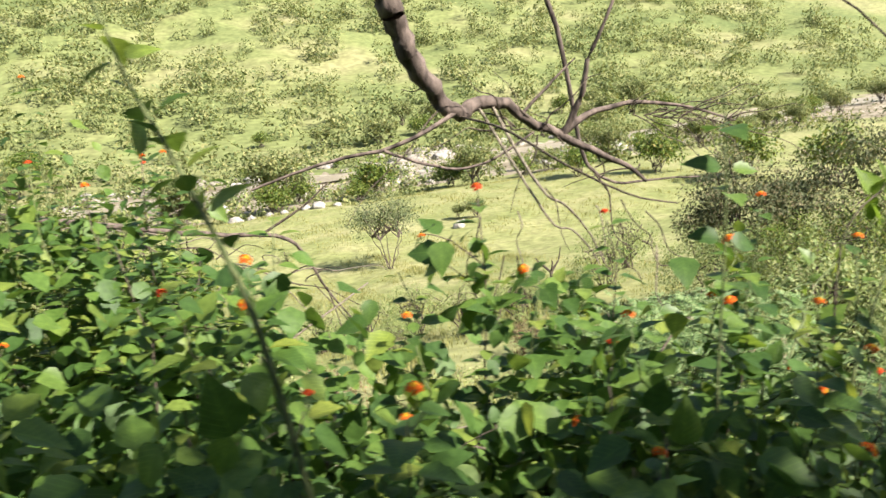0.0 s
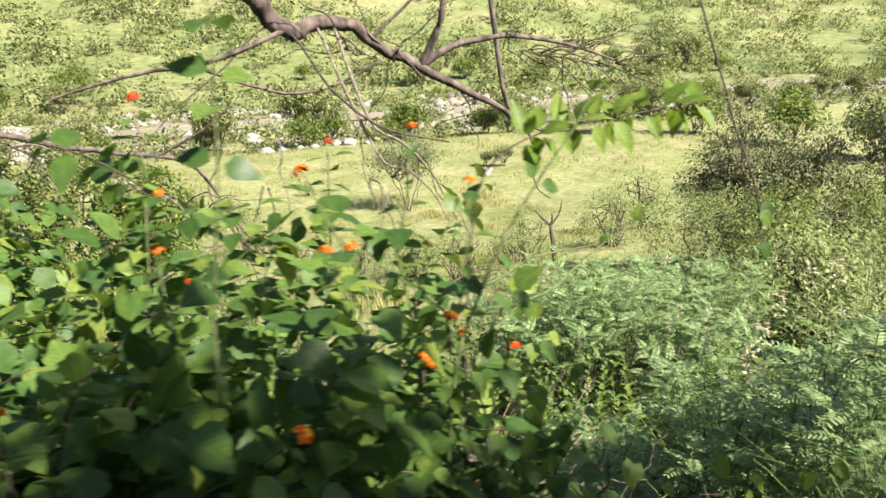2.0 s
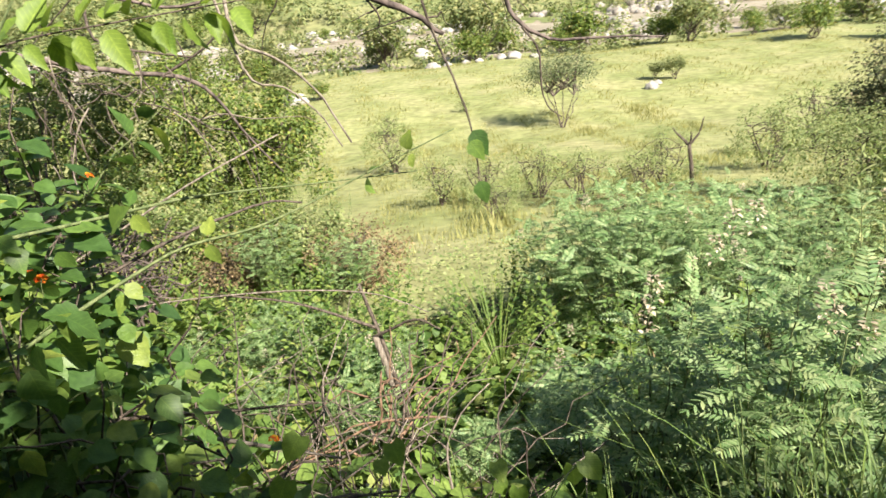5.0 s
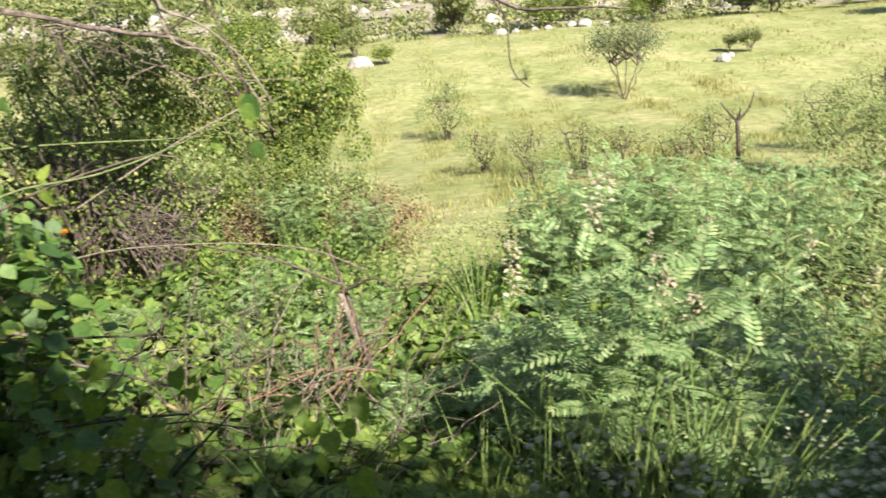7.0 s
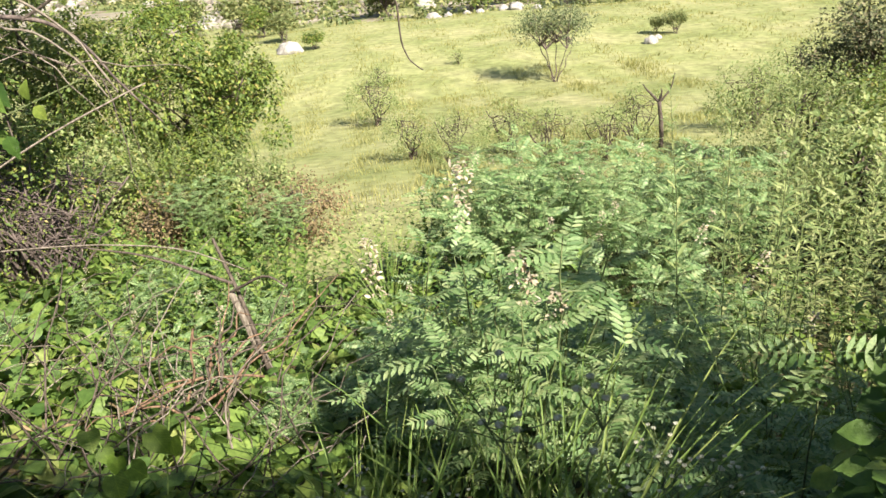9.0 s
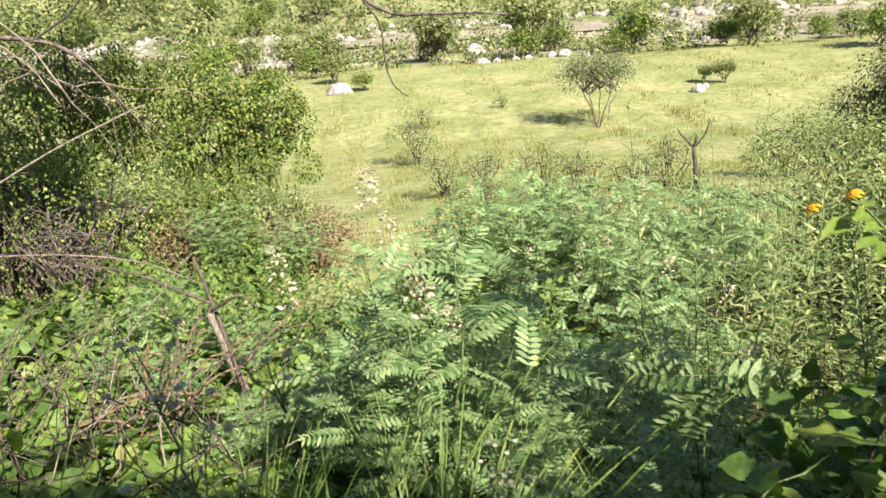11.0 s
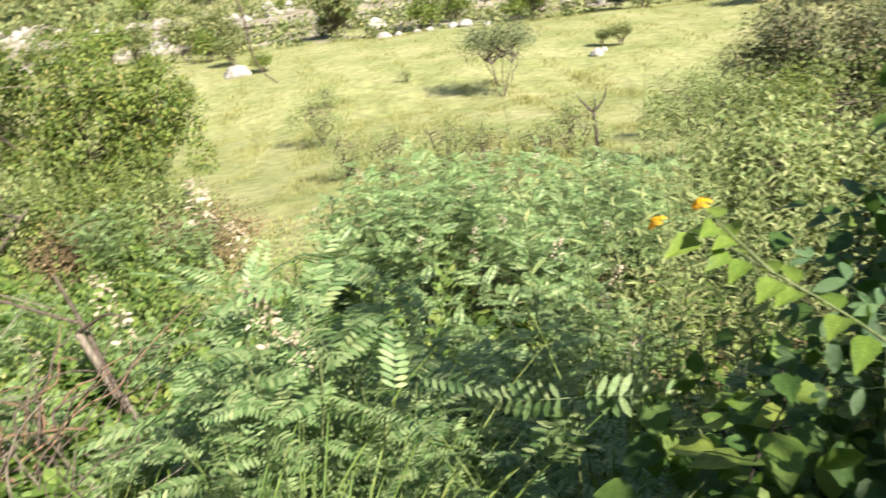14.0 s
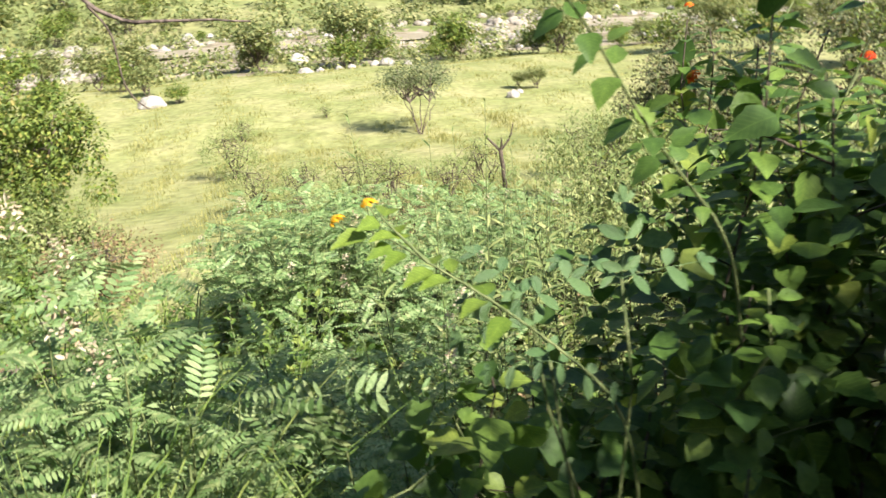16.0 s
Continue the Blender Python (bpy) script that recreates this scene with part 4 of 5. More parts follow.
# ---- vine covered mounds ----
VLAB = "low mound of scrambling vine with heart-shaped yellow-green leaves"
vines = [vine_mound(on(-0.2, 4.6), 0.65, 0.65, 420, 0.1, VLAB), vine_mound(on(0.9, 3.6), 0.6, 0.5, 340, 0.095, VLAB), vine_mound(on(-1.2, 3.4), 0.6, 0.5, 280, 0.12, VLAB)]
for x, y, s in ((-0.6, 5.4, 1.0), (0.4, 5.4, 0.9), (-1.5, 4.7, 1.1), (-2.2, 5.6, 1.2), (-1.2, 6.2, 1.0), (0.2, 6.3, 0.9), (-3.0, 6.6, 1.3), (-2.0, 7.0, 1.1), (1.1, 4.6, 0.8), (1.3, 5.5, 0.8),
                (-3.4, 5.4, 1.3), (0.0, 3.6, 0.9), (-4.2, 7.4, 1.4), (-2.9, 8.9, 1.2), (2.6, 5.9, 0.9), (3.5, 4.4, 0.8)):
    scatter_copy(vines[int(rng.integers(2))], x, y, s)
for x, y, s in ((0.4, 2.8, 0.8), (1.5, 2.7, 0.75), (-0.6, 2.7, 0.9), (2.0, 2.3, 0.7), (1.3, 2.2, 0.8), (-0.4, 3.5, 0.8), (1.7, 2.0, 0.7), (0.9, 2.5, 0.8), (1.6, 3.1, 0.8), (2.2, 2.6, 0.75), (2.55, 2.5, 0.65), (1.85, 2.85, 0.8), (2.1, 2.15, 0.65), (1.3, 2.75, 0.85), (1.75, 2.4, 0.8), (1.0, 3.1, 0.9), (2.35, 2.35, 0.7), (0.6, 3.3, 0.9), (1.5, 3.5, 0.85)):
    scatter_copy(vines[2], x, y, s)

# ---- tall herbs to the side of the meadow ----
HLAB = "tall slender herb with narrow light green leaves"
herbs = [tall_herb(on(3.45, 4.5), 2.1, 6, HLAB, LANCE_SLIM, 0.1, HERB, 0.3, 0.03), tall_herb(on(4.1, 5.0), 2.1, 7, HLAB, SLIM, 0.075, HERB, 0.34, 0.02), tall_herb(on(3.5, 6.2), 1.8, 7, HLAB, LANCE_SLIM, 0.08, HERB, 0.3, 0.024),
         tall_herb(on(1.2, 4.6), 0.8, 10, "low leafy herb with small oval leaves", LEAF4, 0.06, VINE, 0.34, 0.02)]
for k in range(46):
    x, y = rng.uniform(3.2, 7.5), 3.7 + 7.0 * rng.uniform(0, 1) ** 1.3
    if x < 3.1 + (y - 4) * 0.12:
        x += 1.5
    scatter_copy(herbs[k % 3], x, y, rng.uniform(0.65, 1.05), lean=7.0)
for k in range(14):
    scatter_copy(herbs[k % 3], rng.uniform(1.0, 3.2), rng.uniform(8.0, 10.4), rng.uniform(0.4, 0.7))
for k in range(22):
    scatter_copy(herbs[3], rng.uniform(-3.2, 2.6), rng.uniform(4.2, 7.6), rng.uniform(0.8, 1.3))

# ---- grass and white flowers at the path's edge ----
GLAB = "arching tuft of long green grass blades"
clumps = [grass_clump(on(2.85, 2.42), 1.28, 44, GLAB, width=0.012), grass_clump(on(2.62, 2.36), 1.18, 38, GLAB, width=0.012)]
for x, y, s in ((2.4, 2.3, 0.8), (2.75, 2.55, 0.9), (1.7, 2.2, 0.7), (3.25, 3.2, 0.95), (2.9, 2.75, 0.7), (3.45, 3.6, 1.0), (2.0, 2.8, 0.65), (3.8, 4.0, 1.0), (0.8, 5.9, 0.85), (0.6, 6.3, 0.9), (2.3, 4.6, 0.8), (2.6, 2.05, 0.75), (2.45, 2.15, 0.8)):
    scatter_copy(clumps[int(rng.integers(2))], x, y, s)
WLAB = "branching herb with sprays of tiny white button flowers"
whites = [white_herb(on(1.75, 1.7), 0.85, 40, WLAB), white_herb(on(3.05, 2.25), 1.0, 54, WLAB)]
for x, y, top in ((2.32, 2.15, 0.02), (2.6, 2.1, 0.05), (3.13, 2.36, 0.12), (3.33, 2.32, 0.12), (3.08, 2.2, 0.1), (1.5, 1.72, 0.22), (1.62, 1.68, 0.27), (1.4, 1.78, 0.15), (2.83, 1.59, 0.7), (2.78, 1.5, 0.69), (2.89, 1.57, 0.67), (2.72, 1.55, 0.6), (2.86, 1.7, 0.65)):
    scatter_copy(whites[1], x, y, (top - float(ground(x, y))) / 1.02)

# ---- woody bushes ----
bush("scrub_bush", on(-5.85, 12.2), (1.85, 1.6), 3.9, 26000, 0.078, RHOMB, BUSH, "large dense green bush with sunlit top beside the meadow", clumps=80, clump_r=0.38, limbs=9)
bush("scrub_bush", on(-8.6, 11.0), (2.3, 1.8), 4.6, 22000, 0.078, RHOMB, BUSH, "large dense green bush with dark hollow underside", clumps=80, clump_r=0.46, limbs=9)
bush("scrub_bush", on(-4.0, 9.4), (1.1, 0.9), 1.5, 7000, 0.055, RHOMB, BUSH, "low tangled bush with yellowish leaves", clumps=44, clump_r=0.28)
bush("scrub_bush", on(-5.6, 7.6), (1.5, 1.1), 3.2, 5500, 0.065, RHOMB, BUSH, "shaded bush with dry twigs among its leaves", clumps=36, clump_r=0.34)
bush("scrub_bush", on(-4.3, 6.2), (1.1, 0.85), 3.4, 2600, 0.055, RHOMB, BUSH, "shaded twiggy bush with dark hollow inside", clumps=44, clump_r=0.26, limbs=14)
bush("scrub_bush", on(-2.5, 3.7), (0.8, 0.7), 2.9, 5000, 0.06, RHOMB, BUSH, "leafy green bush under the leaning tree", clumps=40, clump_r=0.28)
bush("scrub_bush", on(-12.6, 9.2), (2.2, 1.8), 4.6, 12000, 0.09, RHOMB, BUSH, "large green bush at the edge of the slope", clumps=60, clump_r=0.5, limbs=8)
bush("grey_bush", on(6.3, 14.2), (1.35, 1.2), 3.4, 22000, 0.062, RHOMB, GREYBUSH, "tall grey-green bush with fine dense leaves", clumps=95, clump_r=0.36, limbs=9)
bush("grey_bush", on(8.7, 13.6), (1.8, 1.5), 3.6, 18000, 0.068, RHOMB, GREYBUSH, "tall grey-green bush with fine dense leaves", clumps=80, clump_r=0.4, limbs=8)
bush("olive_bush", on(4.4, 11.4), (1.1, 1.0), 2.0, 12000, 0.038, RHOMB, HERB, "olive bush with small pale leaves", clumps=55, clump_r=0.28)
bush("olive_bush", on(5.9, 10.4), (1.4, 1.2), 2.2, 12000, 0.038, RHOMB, BUSH, "low olive bush under taller scrub", clumps=50, clump_r=0.32)
bush("olive_bush", on(8.2, 9.6), (1.5, 1.3), 2.6, 12000, 0.04, RHOMB, HERB, "olive bush with small pale leaves", clumps=50, clump_r=0.34)
low = [bush("low_scrub", on(-3.0, 9.8), (0.9, 0.8), 1.25, 4000, 0.06, RHOMB, HERB, "low pale scrub with fine yellowish leaves", clumps=50, clump_r=0.24),
       bush("low_scrub", on(-2.0, 9.1), (0.8, 0.7), 1.0, 3500, 0.045, RHOMB, DRY, "brownish twiggy scrub with withered leaves", clumps=44, clump_r=0.2, limbs=12)]
for x, y, s, k in ((-4.7, 9.0, 1.1, 0), (-5.9, 9.3, 1.3, 0), (-3.6, 8.4, 0.9, 1), (-7.2, 8.9, 1.3, 0), (1.4, 12.4, 0.75, 1), (4.8, 8.4, 1.2, 0), (6.4, 7.8, 1.3, 0)):
    scatter_copy(low[k], x, y, s)
for k in range(16):
    scatter_copy(herbs[1 + k % 2], rng.uniform(-5.0, -2.3), rng.uniform(8.4, 10.4), rng.uniform(0.75, 1.05), lean=6.0)
dead = bush("dead_scrub", on(-4.8, 7.9), (1.1, 0.9), 1.8, 900, 0.045, RHOMB, BUSH, "dark tangle of bare dry branches", clumps=40, clump_r=0.3, limbs=22, bark=BARK)
for x, y, s in ((-6.6, 8.6, 1.05), (-8.2, 8.8, 1.1), (-4.2, 6.6, 1.0), (-5.2, 6.9, 1.1), (-3.4, 6.4, 0.8)):
    scatter_copy(dead, x, y, s)
small = bush("meadow_shrub", on(-2.0, 16.5), (0.9, 0.8), 1.25, 3000, 0.042, RHOMB, HERB, "thin twiggy shrub standing in the meadow", clumps=40, clump_r=0.17, limbs=9)
for x, y, s in ((-7.5, 24.5, 1.5), (-0.9, 17.3, 1.1), (0.4, 15.8, 1.0), (-3.2, 16.8, 1.0), (1.6, 15.4, 0.9), (2.1, 17.5, 1.1), (4.6, 20, 1.4), (6.3, 24, 1.6), (-11, 33, 0.9), (-8.5, 38, 0.6), (-1.2, 14.4, 0.7)):
    scatter_copy(small, x, y, s)

# ---- dead stump-like stake and a fallen stick ----
stake = thing("dead_sapling", on(2.62, 16.76), "bare dead sapling with forked top", "sapling")
limb("trunk", [(2.65, 16.76, -4.6), (2.63, 16.76, -3.64), (2.56, 16.76, -3.09)], 0.06, 0.045, TWIG, 6, stake)
limb("fork", [(2.56, 16.76, -3.12), (2.35, 16.76, -2.9), (2.29, 16.76, -2.85), (2.2, 16.76, -2.72)], 0.035, 0.012, TWIG, 5, stake)
limb("fork", [(2.56, 16.76, -3.12), (2.6, 16.7, -2.92), (2.58, 16.7, -2.8)], 0.03, 0.012, TWIG, 5, stake)
limb("fork", [(2.56, 16.76, -3.12), (2.75, 16.8, -2.85), (2.79, 16.8, -2.74), (2.83, 16.8, -2.5)], 0.03, 0.01, TWIG, 5, stake)


# ---- the small tree of the meadow, and trees by the river ----
TRI = (np.array([[-0.36, 0.1, 0], [0.36, 0.0, 0], [0.05, 1.0, -0.12]]), np.array([[0, 1, 2]]))


def small_tree(name, at, height, width, leaves, leaf, material, label, trunks=3, category="tree", clumps=34, flat=0.26, low=0.5, single=True, splay=0.2, girth=0.02, shape=RHOMB):
    ob = thing(name, at, label, category)
    stems = []
    p, out, c = crown(leaves, (0, 0, height * (low + 0.5 * (1 - low))), (width, width, height * flat), clumps, width * 0.34, 0.3)
    for k in range(trunks):
        a = k * 6.28 / trunks + 0.5
        mid = np.array([np.cos(a) * width * splay, np.sin(a) * width * splay, height * low])
        line = bend((np.cos(a) * 0.03, np.sin(a) * 0.03, -0.15), mid, 0.0, height * 0.012, 7)
        stem = [tube(line, height * girth, height * girth * 0.55, 6)]
        for tip in c[k::trunks][:7]:
            stem.append(tube(bend(mid, tip, 0.05, 0.03, 5), height * 0.009, height * 0.002, 4))
        stems.append(joined(stem))
    if single:
        part("trunk", joined(stems), BARK, ob)
    else:
        for stem in stems:
            part("trunk", stem, BARK, ob)
    part("crown", spread(shape, p, leaf_turns(out), 1.15 * leaf * rng.uniform(0.7, 1.3, leaves)), material, ob, kind="stuff")
    return ob


small_tree("acacia_tree", on(-2.62, 34.2), 3.7, 1.85, 4200, 0.085, ACACIA, "small thin-stemmed tree with grey-green crown in the meadow", 5, clumps=46, flat=0.24, low=0.45, single=False, splay=0.42, girth=0.009)
river_tree = [small_tree("river_tree", on(-14.8, 66), 6.5, 3.0, 2700, 0.3, FARLEAF, "bushy green tree on the river bank", 3, clumps=40, flat=0.4, low=0.12, shape=TRI),
              small_tree("river_tree", on(-23, 64), 5.0, 2.4, 2200, 0.27, FARLEAF, "rounded green tree on the river bank", 3, clumps=36, flat=0.4, low=0.15, shape=TRI),
              small_tree("river_tree", on(-6, 70), 4.2, 2.6, 2000, 0.27, BUSH, "low dark bush on the river bank", 3, "bush", clumps=36, flat=0.42, low=0.1, shape=TRI)]
for k in range(44):
    u = -110 + k * 4.0 + rng.normal(0, 1.5)
    s = rng.uniform(60, 74)
    x, y = u * ALONG + s * ACROSS
    if rng.random() < 0.1:
        continue
    scatter_copy(river_tree[int(rng.integers(3))], x, y, rng.uniform(0.35, 0.75))
for x, y, s in ((-19.8, 43.3, 0.3), (-23.5, 46, 0.45), (2.4, 45.5, 0.28), (1.2, 46.2, 0.22), (12, 60, 0.7), (-27, 49, 0.55), (-31, 52, 0.7), (18, 58, 0.8), (22, 50, 0.9), (-36, 49, 0.8), (25, 44, 0.9)):
    scatter_copy(river_tree[1 + int(rng.integers(2))], x, y, s)
for k in range(16):
    u, s = 58 + k * 6 + rng.normal(0, 2), rng.uniform(70, 90)
    x, y = u * ALONG + s * ACROSS
    scatter_copy(river_tree[k % 3], x, y, rng.uniform(0.5, 0.95))
for k in range(64):
    u, s = rng.uniform(-170, 90), rng.choice([rng.uniform(70, 84), rng.uniform(108, 122)])
    x, y = u * ALONG + s * ACROSS
    scatter_copy(river_tree[2], x, y, rng.uniform(0.25, 0.55))
for k in range(50):
    u, s = rng.uniform(-190, 110), rng.uniform(116, 150)
    x, y = u * ALONG + s * ACROSS
    scatter_copy(river_tree[int(rng.integers(3))], x, y, rng.uniform(0.7, 1.3))


def hill_woods(n):
    """Countless trees of the far hillside as loose clumps of foliage."""
    u, s = rng.uniform(-420, 260, n * 2), 112 + 354 * rng.uniform(0, 1, n * 2) ** 1.4
    some = np.argsort(-waves(u / 24, s / 17 + 3) + rng.normal(0, 0.8, n * 2))[:n]
    u, s = u[some], s[some]
    c = np.stack([u * ALONG[0] + s * ACROSS[0], u * ALONG[1] + s * ACROSS[1]], -1)
    size = (1.1 + 2.6 * rng.uniform(0, 1, n) ** 1.4) * (0.8 + s / 500)
    z = ground(c[:, 0], c[:, 1])
    k = 130
    d = unit(rng.normal(size=(n, k, 3)))
    p = np.concatenate([c, (z + size * 0.85)[:, None]], -1)[:, None] + d * size[:, None, None] * rng.uniform(0.6, 1.05, (n, k, 1)) * [1, 1, 0.9]
    d, p = d.reshape(-1, 3), p.reshape(-1, 3)
    tagged(new("hillside_woods", mesh_of("hillside_woods", spread(TRI, p, leaf_turns(d), np.repeat(size, k) * 0.26), FARLEAF)), "scattered woods and scrub over the far hillside", "woods", kind="stuff")


hill_woods(3100)


def bank_scrub(n):
    """Countless low bushes along both banks of the river."""
    u, s = rng.uniform(-170, 90, n), np.where(rng.uniform(0, 1, n) < 0.65, rng.uniform(62, 88, n), rng.uniform(103, 122, n))
    c = np.stack([u * ALONG[0] + s * ACROSS[0], u * ALONG[1] + s * ACROSS[1]], -1)
    size = rng.uniform(0.3, 1.0, n) ** 1.5 * 1.3 + 0.2
    z = ground(c[:, 0], c[:, 1])
    k = 60
    d = unit(rng.normal(size=(n, k, 3)))
    p = np.concatenate([c, (z + size * 0.6)[:, None]], -1)[:, None] + d * size[:, None, None] * rng.uniform(0.4, 1.05, (n, k, 1)) * [1, 1, 0.75]
    d, p = d.reshape(-1, 3), p.reshape(-1, 3)
    tagged(new("bank_scrub", mesh_of("bank_scrub", spread(RHOMB, p, leaf_turns(d), np.repeat(size, k) * 0.4), FARLEAF)), "low green scrub along the stony river banks", "scrub", kind="stuff")


bank_scrub(1200)

# ---- unseen bushes and a tree added behind the path to shade its edge ----
def path_bush(u, reach, tall, wide):
    """An unseen bush added behind the path, tall enough to shade this far downslope."""
    s = -2.1 - 0.1 * (tall > 3.1)
    x, y = u * ALONG + s * ACROSS
    while s + 0.914 * (float(ground(x, y)) + tall * 0.5) + math.hypot(0.6, 0.43 * tall) < reach:
        tall += 0.05
    bush("path_bush", on(x, y), (wide, 0.6), tall, 3600, 0.13, RHOMB, BUSH, "tall leafy bush, unseen, added behind the path to cast shade", clumps=48, clump_r=0.32, limbs=6, group="bushes behind the path")


for row in ((-0.6, 2.9, 3.0, 0.75), (0.0, 2.95, 3.2, 0.75), (0.5, 3.0, 3.0, 0.75), (1.0, 3.0, 3.2, 0.75), (1.5, 2.95, 3.0, 0.75), (2.0, 2.4, 3.0, 0.7), (2.6, 2.0, 2.8, 0.6), (3.2, 1.6, 2.8, 0.6), (3.7, 1.6, 2.8, 0.6),
           (4.2, 1.7, 2.6, 0.6), (4.8, 1.5, 2.6, 0.55), (5.3, 1.2, 2.6, 0.5), (5.8, 1.42, 2.6, 0.45), (6.35, 1.18, 2.6, 0.4), (6.95, 1.4, 2.6, 0.45), (7.4, 1.35, 2.8, 0.6), (7.95, 1.35, 2.8, 0.65), (8.6, 1.65, 3.3, 0.7), (9.3, 1.8, 3.4, 0.75), (10.1, 2.0, 3.4, 0.75)):
    path_bush(*row)


# Added out of view: a thin high crown that shades one strip of slope.
tall_x, tall_y = 7.0 * ALONG - 2.4 * ACROSS
path_tree = thing("path_tree", on(tall_x, tall_y, -0.1), "slim unseen tree behind the path, its leafy crown added for shade", "tree")
at = np.array(path_tree.location)
q, out, c = crown(2800, (0, 0, 0), (0.36, 0.14, 0.12), 30, 0.13, 0.2, True)
q = np.stack([q[:, 0] * ALONG[0] + q[:, 1] * ACROSS[0], q[:, 0] * ALONG[1] + q[:, 1] * ACROSS[1], q[:, 2] + 4.85 - at[2]], -1)
part("crown", spread(RHOMB, q, leaf_turns(out), 0.09 * rng.uniform(0.7, 1.3, 2800)), BUSH, path_tree, kind="stuff")
for k in range(6):
    tip = np.array([*(rng.uniform(-0.3, 0.3) * ALONG), rng.uniform(4.6, 4.9) - at[2]])
    part("limb", tube(bend((0, 0, 2.6 - at[2]), tip, 0.1, 0.03, 7), 0.022, 0.006), BARK, path_tree)
part("trunk", tube(bend((0, 0, -0.2), (0, 0, 2.65 - at[2]), 0, 0.03, 8), 0.06, 0.03, 8), BARK, path_tree)


# ---- undergrowth and meadow grass ----
def carpet(name, n, u_range, s_range, shape, size, lift, material, label, category):
    """Loose leaves of countless low plants over the slope."""
    u, s = rng.uniform(*u_range, n), s_range[0] + (s_range[1] - s_range[0]) * rng.uniform(0, 1, n) ** 1.3
    x, y = u * ALONG[0] + s * ACROSS[0], u * ALONG[1] + s * ACROSS[1]
    dense = (u < 3.5) | (s > 1.8)
    x, y, n = x[dense], y[dense], int(dense.sum())
    lump = np.clip(0.55 + 0.6 * waves(x * 2.2, y * 2.2), 0.1, 1.4)
    z = ground(x, y) + lift * lump * rng.uniform(0.0, 1, n) ** 0.7
    a = rng.uniform(0, 6.283, n)
    tip = np.stack([np.cos(a), np.sin(a), rng.uniform(-0.5, 0.5, n)], -1)
    turn = bases(tip, unit(UP + jitter(n, 0.4)))
    tagged(new(name, mesh_of(name, spread(shape, np.stack([x, y, z], -1), turn, size * rng.uniform(0.6, 1.4, n)), material)), label, category, kind="stuff")


carpet("undergrowth", 6500, (-4, 7), (0.75, 5.5), HEART, 0.085, 0.45, VINE, "low mixed green undergrowth covering the slope", "undergrowth")
carpet("undergrowth", 26000, (-10, 12), (4.5, 11), RHOMB, 0.055, 0.45, HERB, "low scrub undergrowth lower on the slope", "undergrowth")
carpet("undergrowth", 5000, (-4, 7), (0.75, 7), SLIM, 0.09, 0.5, DRY, "dry brown leaves caught among the plants", "leaf litter")


def meadow(n, u_range, s_range, height, width):
    u, s = rng.uniform(*u_range, n), rng.uniform(*s_range, n)
    x, y = u * ALONG[0] + s * ACROSS[0], u * ALONG[1] + s * ACROSS[1]
    t = np.array([[-0.5, 0, 0], [0.5, 0, 0], [0.0, 0.35, 1.0]])
    a = rng.uniform(0, 6.283, n)
    c, q = np.cos(a), np.sin(a)
    turn = np.stack([np.stack([c * width, q * width, 0 * c], -1), np.stack([-q, c, 0 * c], -1), np.stack([0 * c, 0 * c, 1 + 0 * c], -1)], -1)
    tuft = np.clip(0.5 + waves(x * 1.3 + 5, y * 0.8) + 0.6 * waves(x / 2.5, y / 2.5), 0.1, 2.2)
    h = height * rng.uniform(0.5, 1.3, n) * (0.35 + tuft)
    pts = np.stack([x, y, ground(x, y) - 0.03], -1)
    tagged(new("meadow_grass", mesh_of("meadow_grass", spread((t, np.array([[0, 1, 2]])), pts, turn, np.clip(h, 0.05, 2)), MEADOW)), "bright yellow-green meadow grass", "grass", kind="stuff")


meadow(130000, (-28, 16), (7, 36), 0.15, 0.16)
meadow(80000, (-60, 40), (34, 66), 0.14, 0.3)


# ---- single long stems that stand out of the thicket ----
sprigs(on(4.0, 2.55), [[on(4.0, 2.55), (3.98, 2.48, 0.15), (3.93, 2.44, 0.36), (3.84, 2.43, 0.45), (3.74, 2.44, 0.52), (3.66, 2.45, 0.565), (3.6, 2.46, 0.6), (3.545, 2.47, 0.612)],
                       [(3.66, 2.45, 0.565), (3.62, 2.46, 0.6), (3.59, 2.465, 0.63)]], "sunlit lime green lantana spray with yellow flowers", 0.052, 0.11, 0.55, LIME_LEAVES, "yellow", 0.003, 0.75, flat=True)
SENNA = mesh_of("leaf", pinnate_leaf(3, 0.42, 0.3, LANCE_WIDE), GREYLEAF)
senna = thing("senna_shrub", on(4.0, 2.55), "small shrub with pale grey-green pinnate leaves", "shrub")
foot = np.array(senna.location)
for q, tips in (((3.8, 2.47, 0.5), ((-1, 0.1, 0.1), (-0.6, 0.3, 0.6), (0.5, 0.2, 0.3), (-0.8, -0.2, -0.3))), ((3.93, 2.51, 0.52), ((-0.9, 0.1, 0.4), (0.8, 0.1, 0.3), (0.1, -0.2, 0.9))), ((3.83, 2.44, 0.42), ((-1, 0, -0.1), (-0.2, 0.1, 0.6), (0.9, -0.1, -0.2)))):
    q = np.array(q) - foot
    part("stem", tube(bend((0, 0, 0), q, 0.05, 0.01, 8), 0.004, 0.002, 5), STEM, senna)
    for tip in tips:
        add_leaf(senna, SENNA, q, bases(np.array([tip], float), np.array([[0.3, -0.6, 1.0]]))[0], rng.uniform(0.085, 0.12))
